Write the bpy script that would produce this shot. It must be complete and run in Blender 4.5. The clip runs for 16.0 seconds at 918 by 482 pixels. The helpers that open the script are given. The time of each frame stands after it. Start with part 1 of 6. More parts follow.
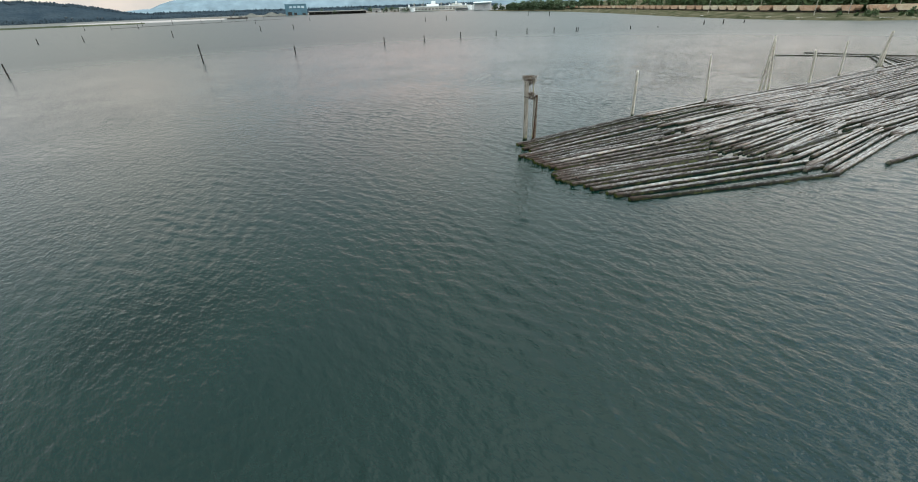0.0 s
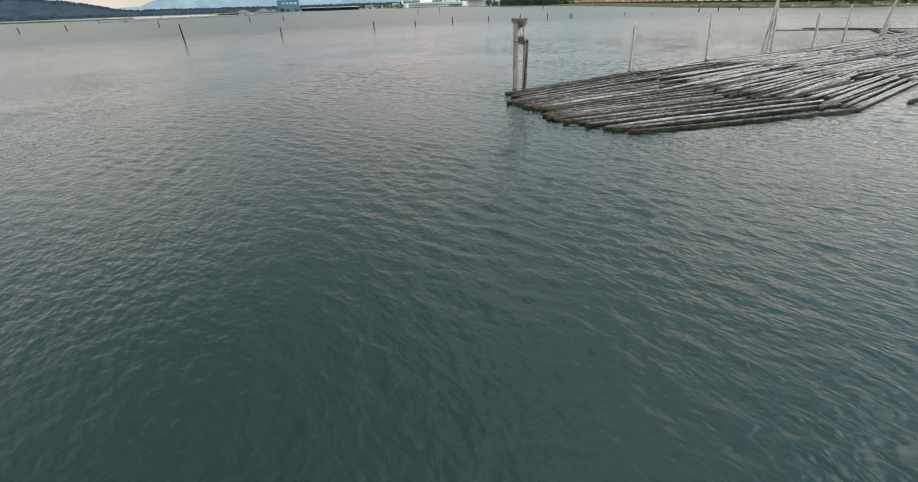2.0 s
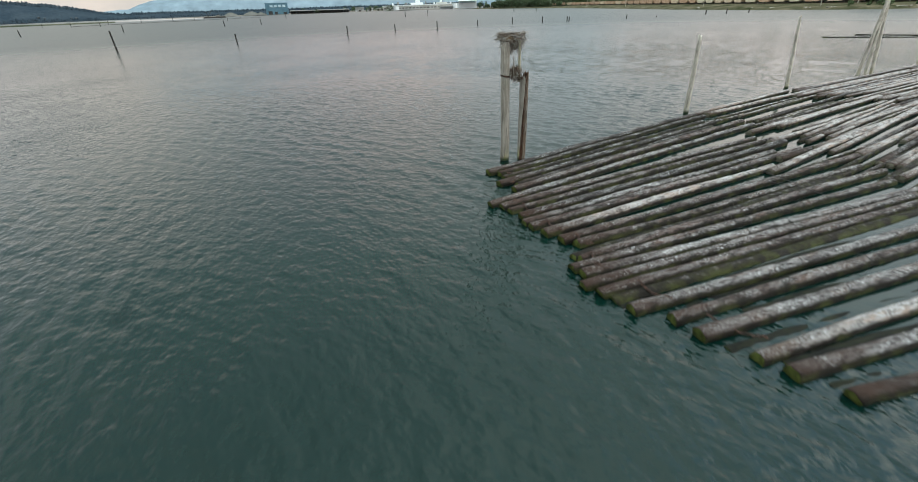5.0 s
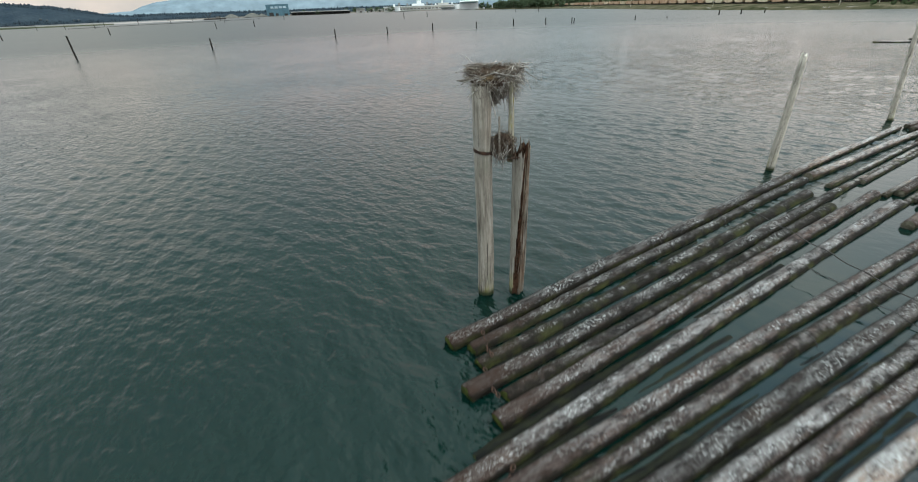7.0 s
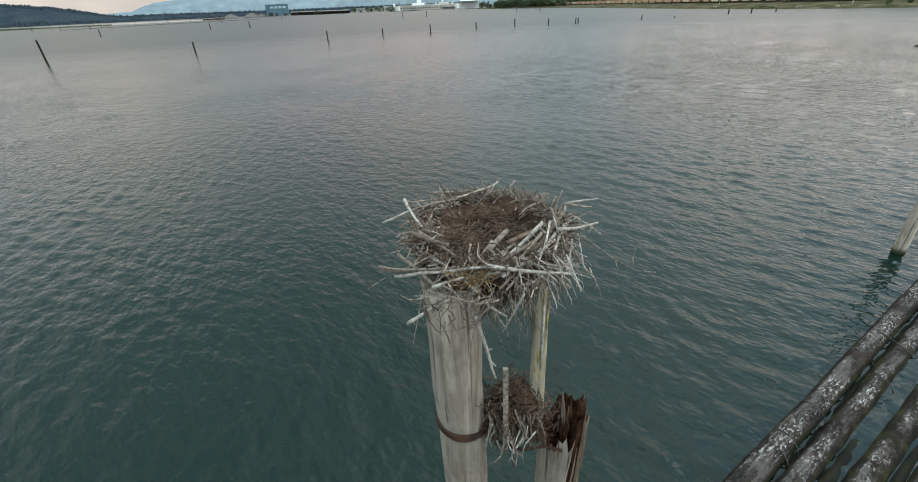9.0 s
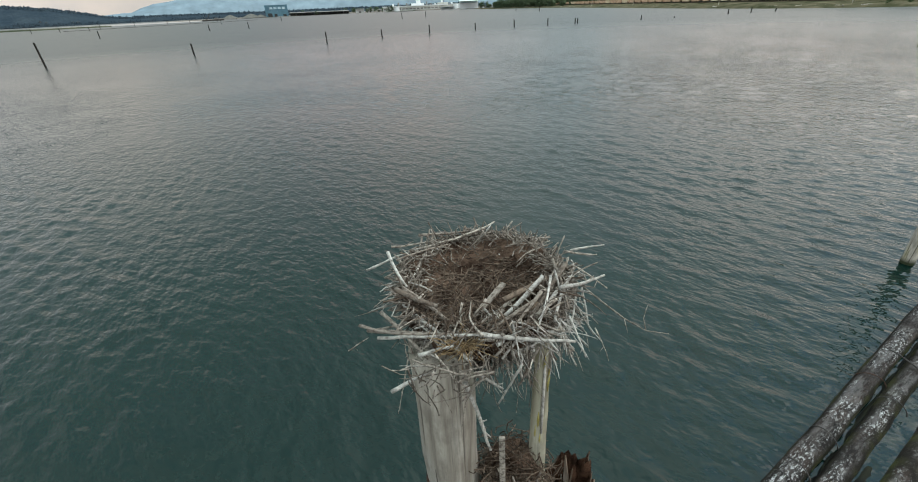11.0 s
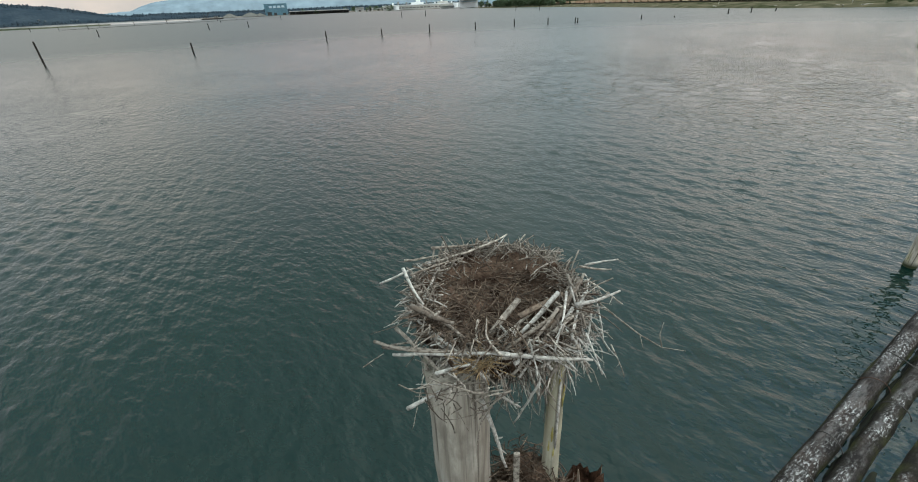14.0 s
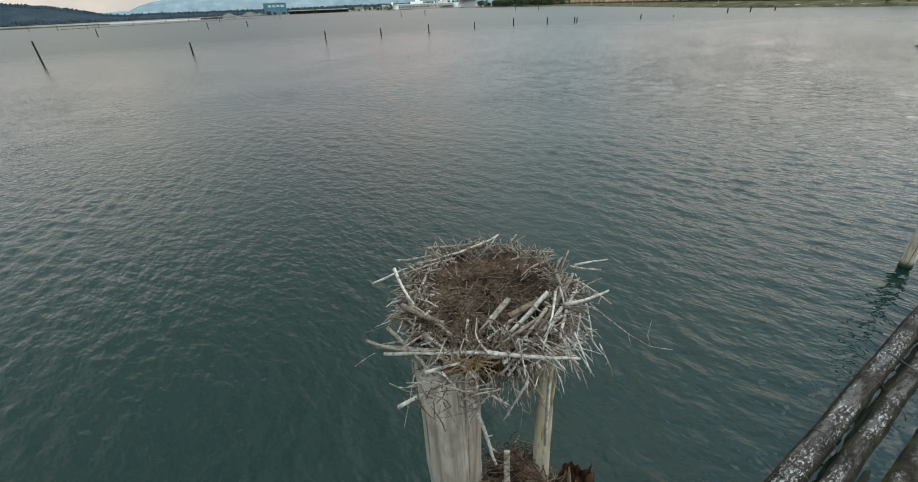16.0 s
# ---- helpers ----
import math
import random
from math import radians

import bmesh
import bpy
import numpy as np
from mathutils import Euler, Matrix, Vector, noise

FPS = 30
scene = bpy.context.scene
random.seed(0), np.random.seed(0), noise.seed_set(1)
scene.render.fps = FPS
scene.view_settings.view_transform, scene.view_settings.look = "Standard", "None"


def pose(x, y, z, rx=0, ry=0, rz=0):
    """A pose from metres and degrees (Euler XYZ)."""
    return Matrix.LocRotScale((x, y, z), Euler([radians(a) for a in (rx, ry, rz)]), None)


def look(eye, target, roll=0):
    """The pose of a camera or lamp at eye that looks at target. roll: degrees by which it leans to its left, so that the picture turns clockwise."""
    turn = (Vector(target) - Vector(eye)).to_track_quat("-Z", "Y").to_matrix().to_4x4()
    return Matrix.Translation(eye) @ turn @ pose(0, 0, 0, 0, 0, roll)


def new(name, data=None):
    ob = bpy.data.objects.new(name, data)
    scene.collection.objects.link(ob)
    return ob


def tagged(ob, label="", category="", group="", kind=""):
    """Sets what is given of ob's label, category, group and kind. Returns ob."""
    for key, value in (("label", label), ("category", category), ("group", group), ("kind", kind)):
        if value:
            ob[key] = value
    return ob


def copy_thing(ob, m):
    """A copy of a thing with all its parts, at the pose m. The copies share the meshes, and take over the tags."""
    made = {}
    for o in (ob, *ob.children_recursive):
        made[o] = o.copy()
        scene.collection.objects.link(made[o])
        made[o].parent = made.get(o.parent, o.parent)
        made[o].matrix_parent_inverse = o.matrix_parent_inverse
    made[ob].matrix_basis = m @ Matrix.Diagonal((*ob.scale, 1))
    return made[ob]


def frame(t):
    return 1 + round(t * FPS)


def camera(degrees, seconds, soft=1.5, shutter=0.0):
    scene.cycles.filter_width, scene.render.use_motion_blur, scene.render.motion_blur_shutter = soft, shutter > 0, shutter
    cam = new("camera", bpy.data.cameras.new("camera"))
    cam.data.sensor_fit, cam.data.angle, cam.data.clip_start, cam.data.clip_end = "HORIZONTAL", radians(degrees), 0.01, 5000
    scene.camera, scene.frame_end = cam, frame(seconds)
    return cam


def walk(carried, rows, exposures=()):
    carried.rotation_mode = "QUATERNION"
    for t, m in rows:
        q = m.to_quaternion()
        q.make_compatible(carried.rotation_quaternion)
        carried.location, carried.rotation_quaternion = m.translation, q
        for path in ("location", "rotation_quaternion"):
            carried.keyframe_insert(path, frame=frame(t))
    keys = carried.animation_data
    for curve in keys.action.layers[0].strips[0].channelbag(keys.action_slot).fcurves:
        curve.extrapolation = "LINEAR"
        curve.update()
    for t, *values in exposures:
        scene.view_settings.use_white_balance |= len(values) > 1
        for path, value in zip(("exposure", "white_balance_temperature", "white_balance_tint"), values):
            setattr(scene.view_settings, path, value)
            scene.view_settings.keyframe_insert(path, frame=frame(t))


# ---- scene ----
cam = camera(95.0, 16.0, soft=1.0, shutter=0.4)
PATH = [
    (0, (-0.533, -36.431, 10.328), (-0.796, -34.707, 9.35), -2.2),
    (0.5, (-0.561, -36.778, 9.27), (-0.817, -35.054, 8.29), -2.2),
    (1, (-0.349, -37.058, 8.145), (-0.602, -35.333, 7.164), -2.0),
    (1.5, (-0.08, -36.887, 6.977), (-0.328, -35.165, 5.991), -2.1),
    (2, (0.009, -35.469, 6.234), (-0.231, -33.745, 5.25), -2.1),
    (2.5, (-0.021, -32.778, 6.08), (-0.253, -31.05, 5.1), -1.9),
    (3, (-0.065, -29.797, 6.066), (-0.292, -28.067, 5.088), -1.9),
    (3.5, (-0.072, -26.904, 6.066), (-0.294, -25.173, 5.089), -1.9),
    (6, (0.309, -12.885, 6.131), (0.095, -11.153, 5.153), -2.4),
    (6.5, (0.427, -10.488, 6.109), (0.208, -8.757, 5.132), -2.4),
    (7, (0.491, -8.247, 6.104), (0.266, -6.515, 5.129), -2.4),
    (7.5, (0.509, -6.167, 6.146), (0.278, -4.438, 5.169), -2.6),
    (8, (0.444, -4.345, 6.155), (0.214, -2.615, 5.179), -2.6),
    (8.5, (0.351, -3.004, 6.208), (0.124, -1.273, 5.231), -2.5),
    (9, (0.302, -2.089, 6.289), (0.072, -0.359, 5.312), -2.6),
    (11.5, (0.321, -1.686, 6.446), (0.091, 0.044, 5.469), -2.8),
    (12, (0.305, -1.678, 6.469), (0.075, 0.052, 5.491), -2.8),
    (12.5, (0.271, -1.673, 6.49), (0.043, 0.058, 5.515), -2.6),
    (13, (0.25, -1.653, 6.502), (0.02, 0.076, 5.524), -2.8),
    (13.5, (0.22, -1.647, 6.512), (-0.01, 0.081, 5.532), -2.8),
    (14, (0.229, -1.651, 6.51), (0.001, 0.077, 5.53), -2.7),
    (14.5, (0.268, -1.671, 6.505), (0.043, 0.06, 5.528), -2.6),
    (15, (0.297, -1.681, 6.509), (0.069, 0.047, 5.528), -2.7),
    (15.5, (0.289, -1.672, 6.521), (0.062, 0.056, 5.54), -2.7),
    (16, (0.283, -1.667, 6.526), (0.057, 0.06, 5.544), -2.7),
]
walk(cam, [(t, look(e, a, r)) for t, e, a, r in PATH], [(0.0, 0.08), (3.5, 0.07), (6.0, 0.0), (9.0, -0.10), (16.0, -0.10)])

# ---- world and sun ----
world = bpy.data.worlds.new("world")
scene.world = world
world.use_nodes = True
wn, wl = world.node_tree.nodes, world.node_tree.links
wn.clear()


def wnode(kind, **props):
    n = wn.new(kind)
    for k, v in props.items():
        n.inputs[k].default_value = v
    return n


SUN_AZ, SUN_EL = 84.0, 42.0
GAP_AZ, GAP_EL = 43.0, 41.0
sky = wn.new("ShaderNodeTexSky")
sky.sky_type, sky.sun_disc = "NISHITA", False
sky.sun_elevation, sky.sun_rotation = radians(SUN_EL), radians(SUN_AZ)
sky_dim = wn.new("ShaderNodeVectorMath")
sky_dim.operation = "SCALE"
sky_dim.inputs["Scale"].default_value = 0.085
wl.new(sky.outputs[0], sky_dim.inputs[0])
coord = wn.new("ShaderNodeTexCoord")
stretch = wn.new("ShaderNodeMapping")
stretch.inputs["Scale"].default_value = (1.0, 1.0, 1.6)
stretch.inputs["Location"].default_value = (7.7, 3.1, 0.4)
wl.new(coord.outputs["Generated"], stretch.inputs[0])
cloud_noise = wnode("ShaderNodeTexNoise", Scale=2.3, Detail=6.0, Roughness=0.55)
wl.new(stretch.outputs[0], cloud_noise.inputs["Vector"])
cloud_ramp = wn.new("ShaderNodeValToRGB")
cr = cloud_ramp.color_ramp
cr.elements[0].position, cr.elements[0].color = 0.38, (0.675, 0.745, 0.800, 1)
cr.elements[1].position, cr.elements[1].color = 0.62, (1.10, 1.08, 1.04, 1)
wl.new(cloud_noise.outputs["Fac"], cloud_ramp.inputs[0])
cover = wn.new("ShaderNodeMix")
cover.data_type = "RGBA"
cover.inputs["Factor"].default_value = 0.88
wl.new(sky_dim.outputs[0], cover.inputs["A"])
wl.new(cloud_ramp.outputs[0], cover.inputs["B"])
# the cloud glows towards the hidden sun
towards = wn.new("ShaderNodeVectorMath")
towards.operation = "DOT_PRODUCT"
towards.inputs[1].default_value = (math.sin(radians(SUN_AZ)) * math.cos(radians(SUN_EL)), math.cos(radians(SUN_AZ)) * math.cos(radians(SUN_EL)), math.sin(radians(SUN_EL)))
wl.new(coord.outputs["Generated"], towards.inputs[0])
glow = wnode("ShaderNodeMapRange", **{"From Min": -0.1, "From Max": 1.0, "To Min": 1.03, "To Max": 1.95})
glow.interpolation_type = "SMOOTHSTEP"
wl.new(towards.outputs["Value"], glow.inputs["Value"])
background = wn.new("ShaderNodeBackground")
# and is darker low down
lift = wn.new("ShaderNodeSeparateXYZ")
wl.new(coord.outputs["Generated"], lift.inputs[0])
rise = wnode("ShaderNodeMapRange", **{"From Min": 0.0, "From Max": 0.85, "To Min": 0.76, "To Max": 1.48})
wl.new(lift.outputs["Z"], rise.inputs["Value"])
both = wn.new("ShaderNodeMath")
both.operation = "MULTIPLY"
wl.new(glow.outputs[0], both.inputs[0])
wl.new(rise.outputs[0], both.inputs[1])
wl.new(both.outputs[0], background.inputs["Strength"])
warm = wn.new("ShaderNodeMix")
warm.data_type, warm.blend_type = "RGBA", "MULTIPLY"
warm_amount = wnode("ShaderNodeMapRange", **{"From Min": 0.15, "From Max": 0.85, "To Min": 0.0, "To Max": 1.0})
wl.new(towards.outputs["Value"], warm_amount.inputs["Value"])
wl.new(warm_amount.outputs[0], warm.inputs["Factor"])
wl.new(cover.outputs["Result"], warm.inputs["A"])
warm.inputs["B"].default_value = (1.05, 1.0, 0.97, 1)
# greyer blue overhead
tint = wn.new("ShaderNodeMix")
tint.data_type, tint.blend_type = "RGBA", "MULTIPLY"
tint.inputs["Factor"].default_value = 1.0
overhead = wn.new("ShaderNodeValToRGB")
overhead.color_ramp.elements[0].position, overhead.color_ramp.elements[0].color = 0.08, (1.05, 1.0, 0.985, 1)
overhead.color_ramp.elements[1].position, overhead.color_ramp.elements[1].color = 0.55, (0.82, 1.0, 1.02, 1)
wl.new(lift.outputs["Z"], overhead.inputs[0])
wl.new(warm.outputs["Result"], tint.inputs["A"])
wl.new(overhead.outputs[0], tint.inputs["B"])
# the low cloud is blue-grey in places and warm in others
flat = wn.new("ShaderNodeMath")
flat.operation = "ARCTAN2"
wl.new(lift.outputs["X"], flat.inputs[0])
wl.new(lift.outputs["Y"], flat.inputs[1])
waver = wn.new("ShaderNodeMath")
waver.operation = "MULTIPLY_ADD"
waver.inputs[1].default_value = 0.22
wl.new(cloud_noise.outputs["Fac"], waver.inputs[0])
wl.new(flat.outputs[0], waver.inputs[2])
compass = wnode("ShaderNodeMapRange", **{"From Min": radians(-60) + 0.11, "From Max": radians(60) + 0.11})
wl.new(waver.outputs[0], compass.inputs["Value"])
banks = wn.new("ShaderNodeValToRGB")
banks.color_ramp.interpolation = "EASE"
for i, (deg, c) in enumerate(((-60, (0.96, 1.0, 1.05)), (-40, (1.13, 1.05, 0.96)), (-24, (1.40, 1.16, 1.10)), (-11, (1.34, 1.12, 1.07)), (-1, (0.98, 1.0, 1.02)), (7, (0.82, 0.91, 0.94)), (16, (1.02, 0.95, 0.91)), (26, (1.22, 1.07, 0.99)), (44, (1.12, 1.05, 0.99)), (59, (1.0, 1.0, 1.0)))):
    stop = banks.color_ramp.elements[i] if i < 2 else banks.color_ramp.elements.new(0.99)
    stop.position, stop.color = (deg + 60) / 120, (*c, 1)
wl.new(compass.outputs[0], banks.inputs[0])
banked = wn.new("ShaderNodeMix")
banked.data_type, banked.blend_type = "RGBA", "MULTIPLY"
low_only = wnode("ShaderNodeMapRange", **{"From Min": 0.08, "From Max": 0.40, "To Min": 1.0, "To Max": 0.0})
wl.new(lift.outputs["Z"], low_only.inputs["Value"])
wl.new(low_only.outputs[0], banked.inputs["Factor"])
wl.new(tint.outputs["Result"], banked.inputs["A"])
wl.new(banks.outputs[0], banked.inputs["B"])
# a break in the cloud shows blue sky
gap_way = wn.new("ShaderNodeVectorMath")
gap_way.operation = "DOT_PRODUCT"
gap_way.inputs[1].default_value = (math.sin(radians(GAP_AZ)) * math.cos(radians(GAP_EL)), math.cos(radians(GAP_AZ)) * math.cos(radians(GAP_EL)), math.sin(radians(GAP_EL)))
wl.new(coord.outputs["Generated"], gap_way.inputs[0])
gap_edge = wn.new("ShaderNodeMath")
gap_edge.operation = "MULTIPLY_ADD"
gap_edge.inputs[1].default_value = -0.16
wl.new(cloud_noise.outputs["Fac"], gap_edge.inputs[0])
wl.new(gap_way.outputs["Value"], gap_edge.inputs[2])
gap_amount = wnode("ShaderNodeMapRange", **{"From Min": 0.890, "From Max": 0.925, "To Min": 0.0, "To Max": 0.50})
gap_amount.interpolation_type = "SMOOTHSTEP"
wl.new(gap_edge.outputs[0], gap_amount.inputs["Value"])
opened = wn.new("ShaderNodeMix")
opened.data_type = "RGBA"
opened.inputs["B"].default_value = (0.22, 0.47, 0.86, 1)
wl.new(gap_amount.outputs[0], opened.inputs["Factor"])
wl.new(banked.outputs["Result"], opened.inputs["A"])
wl.new(opened.outputs["Result"], background.inputs["Color"])
world_out = wn.new("ShaderNodeOutputWorld")
wl.new(background.outputs[0], world_out.inputs[0])

sun_data = bpy.data.lights.new("sun", "SUN")
sun_data.energy, sun_data.angle, sun_data.color = 0.8, radians(46), (1.0, 0.95, 0.88)
sun = new("sun", sun_data)
az, el = radians(SUN_AZ), radians(SUN_EL)
sun.matrix_world = look((60 * math.sin(az) * math.cos(el), 60 * math.cos(az) * math.cos(el), 60 * math.sin(el)), (0, 0, 0))


# ---- materials ----
class Mat:
    """A small builder for node materials."""

    def __init__(self, name, rough=0.8, metal=0.0):
        self.m = bpy.data.materials.new(name)
        self.m.use_nodes = True
        self.t = self.m.node_tree
        self.bsdf = self.t.nodes["Principled BSDF"]
        self.bsdf.inputs["Roughness"].default_value = rough
        self.bsdf.inputs["Metallic"].default_value = metal
        if rough >= 0.85:
            # porous and fibrous surfaces; grass and woods give no sheen at all
            self.bsdf.inputs["Specular IOR Level"].default_value = 0.12 if rough < 0.95 else 0.0

    def n(self, kind, **inputs):
        node = self.t.nodes.new(kind)
        for k, v in inputs.items():
            self.put(node.inputs[k], v)
        return node

    def put(self, socket, v):
        if isinstance(v, bpy.types.NodeSocket):
            self.t.links.new(v, socket)
        else:
            socket.default_value = v

    def coords(self, scale=(1, 1, 1), space="Object", spin=0.0, shuffle=False):
        c = self.n("ShaderNodeTexCoord").outputs[space]
        if shuffle:
            r = self.n("ShaderNodeObjectInfo").outputs["Random"]
            off = self.n("ShaderNodeMath", **{})
            off.operation = "MULTIPLY"
            self.put(off.inputs[0], r)
            off.inputs[1].default_value = 37.0
            add = self.n("ShaderNodeVectorMath")
            self.put(add.inputs[0], c)
            self.put(add.inputs[1], off.outputs[0])
            c = add.outputs[0]
        if spin:
            turn = self.n("ShaderNodeMapping", Rotation=(0, 0, radians(spin)))
            self.put(turn.inputs[0], c)
            c = turn.outputs[0]
        mp = self.n("ShaderNodeMapping", Scale=scale)
        self.put(mp.inputs[0], c)
        return mp.outputs[0]

    def noise(self, vec, scale, detail=4.0, rough=0.55, distort=0.0):
        return self.n("ShaderNodeTexNoise", Vector=vec, Scale=scale, Detail=detail, Roughness=rough, Distortion=distort).outputs["Fac"]

    def ramp(self, fac, *stops):
        node = self.n("ShaderNodeValToRGB", Fac=fac)
        e = node.color_ramp.elements
        while len(e) < len(stops):
            e.new(0.5)
        for s, (pos, col) in zip(e, stops):
            s.position = pos
            s.color = (*col, 1) if isinstance(col, tuple) else (col, col, col, 1)
        return node.outputs[0]

    def mix(self, fac, a, b, blend="MIX"):
        node = self.n("ShaderNodeMix")
        node.data_type, node.blend_type = "RGBA", blend
        for key, v in (("Factor", fac), ("A", a), ("B", b)):
            self.put([s for s in node.inputs if s.name == key and (s.type == "VALUE") == (key == "Factor") and s.type in ("VALUE", "RGBA")][0],
                     (*v, 1) if isinstance(v, tuple) else v)
        return [s for s in node.outputs if s.type == "RGBA"][0]

    def math(self, op, a, b=0.0, clamp=False):
        node = self.n("ShaderNodeMath")
        node.operation, node.use_clamp = op, clamp
        self.put(node.inputs[0], a)
        self.put(node.inputs[1], b)
        return node.outputs[0]

    def height(self, low, high):
        """1 below the world height low, 0 above high."""
        z = self.n("ShaderNodeSeparateXYZ", Vector=self.n("ShaderNodeNewGeometry").outputs["Position"]).outputs["Z"]
        node = self.n("ShaderNodeMapRange", **{"Value": z, "From Min": low, "From Max": high, "To Min": 1.0, "To Max": 0.0})
        return node.outputs[0]

    def up(self):
        return self.n("ShaderNodeSeparateXYZ", Vector=self.n("ShaderNodeNewGeometry").outputs["Normal"]).outputs["Z"]

    def colour(self, c):
        self.put(self.bsdf.inputs["Base Color"], (*c, 1) if isinstance(c, tuple) else c)
        return self

    def rough(self, r):
        self.put(self.bsdf.inputs["Roughness"], r)
        return self

    def bump(self, h, strength=0.5, distance=0.02, after=None):
        node = self.n("ShaderNodeBump", Height=h, Strength=strength, Distance=distance)
        if after is not None:
            self.put(node.inputs["Normal"], after)
        self.put(self.bsdf.inputs["Normal"], node.outputs[0])
        return node.outputs[0]


def plain(name, a, b, scale=3.0, rough=0.8, metal=0.0, bump=0.3, dist=0.02, stretch3=(1, 1, 1), shuffle=True):
    """Two tones in patches, with grain over them."""
    m = Mat(name, rough, metal)
    v = m.coords(stretch3, shuffle=shuffle)
    big = m.noise(v, scale, 5.0)
    fine = m.noise(v, scale * 9, 3.0)
    c = m.mix(m.ramp(big, (0.35, 0.0), (0.65, 1.0)), a, b)
    c = m.mix(0.5, c, m.ramp(fine, (0.3, 0.35), (0.7, 0.75)), "OVERLAY")
    m.colour(c)
    m.bump(fine, bump, dist)
    return m.m


def water_material():
    m = Mat("water", 0.06)
    m.bsdf.inputs["IOR"].default_value = 1.333
    # ripples finer than the waves of the mesh: length in metres, heading, slope
    total = None
    for length, heading, slope, stretched in ((1.3, 60, 0.022, 0.75), (0.62, 38, 0.054, 0.65), (0.36, 66, 0.074, 0.50), (0.21, 48, 0.088, 0.45), (0.12, 62, 0.060, 0.45)):
        ripple = m.noise(m.coords((1.0, stretched, 1.0), spin=-heading), 1.6 / length, 1.5, 0.5, 0.25)
        h = m.math("MULTIPLY", ripple, 1.7 * length * slope)
        total = h if total is None else m.math("ADD", total, h)
    patches = m.ramp(m.noise(m.coords((0.09, 0.07, 1.0), spin=30), 1.0, 3.0), (0.34, 0.55), (0.60, 1.05))
    # still water between the logs of the raft
    place = m.n("ShaderNodeSeparateXYZ", Vector=m.n("ShaderNodeTexCoord").outputs["Object"])
    px, py = place.outputs["X"], place.outputs["Y"]
    across = m.math("SUBTRACT", m.math("MULTIPLY", m.math("ADD", px, 0.6), 0.609), m.math("MULTIPLY", m.math("ADD", py, 1.89), 0.793))
    onward = m.math("ADD", m.math("MULTIPLY", m.math("ADD", px, 0.6), 0.793), m.math("MULTIPLY", m.math("ADD", py, 1.89), 0.609))

    def fade(value, low, high):
        return m.n("ShaderNodeMapRange", **{"Value": value, "From Min": low, "From Max": high}).outputs[0]

    calm = m.math("MULTIPLY", m.math("MULTIPLY", fade(across, 0.1, 0.6), fade(across, 16.5, 14.0)), fade(onward, -0.5, 1.5))
    lively = m.math("SUBTRACT", 1.0, m.math("MULTIPLY", calm, 0.90))
    m.put(m.bsdf.inputs["Normal"], m.n("ShaderNodeBump", Height=total, Strength=m.math("MULTIPLY", patches, lively), Distance=1.0).outputs[0])
    far = m.n("ShaderNodeVectorMath", **{})
    far.operation = "LENGTH"
    m.put(far.inputs[0], m.n("ShaderNodeNewGeometry").outputs["Position"])
    m.rough(m.n("ShaderNodeMapRange", **{"Value": far.outputs["Value"], "From Min": 32.0, "From Max": 150.0, "To Min": 0.05, "To Max": 0.32}).outputs[0])
    murk = m.noise(m.coords((0.06, 0.06, 1)), 1.0, 4.0)
    m.colour(m.mix(m.ramp(murk, (0.3, 0.0), (0.7, 1.0)), (0.0012, 0.0120, 0.0092), (0.0018, 0.0152, 0.0117)))
    return m.m


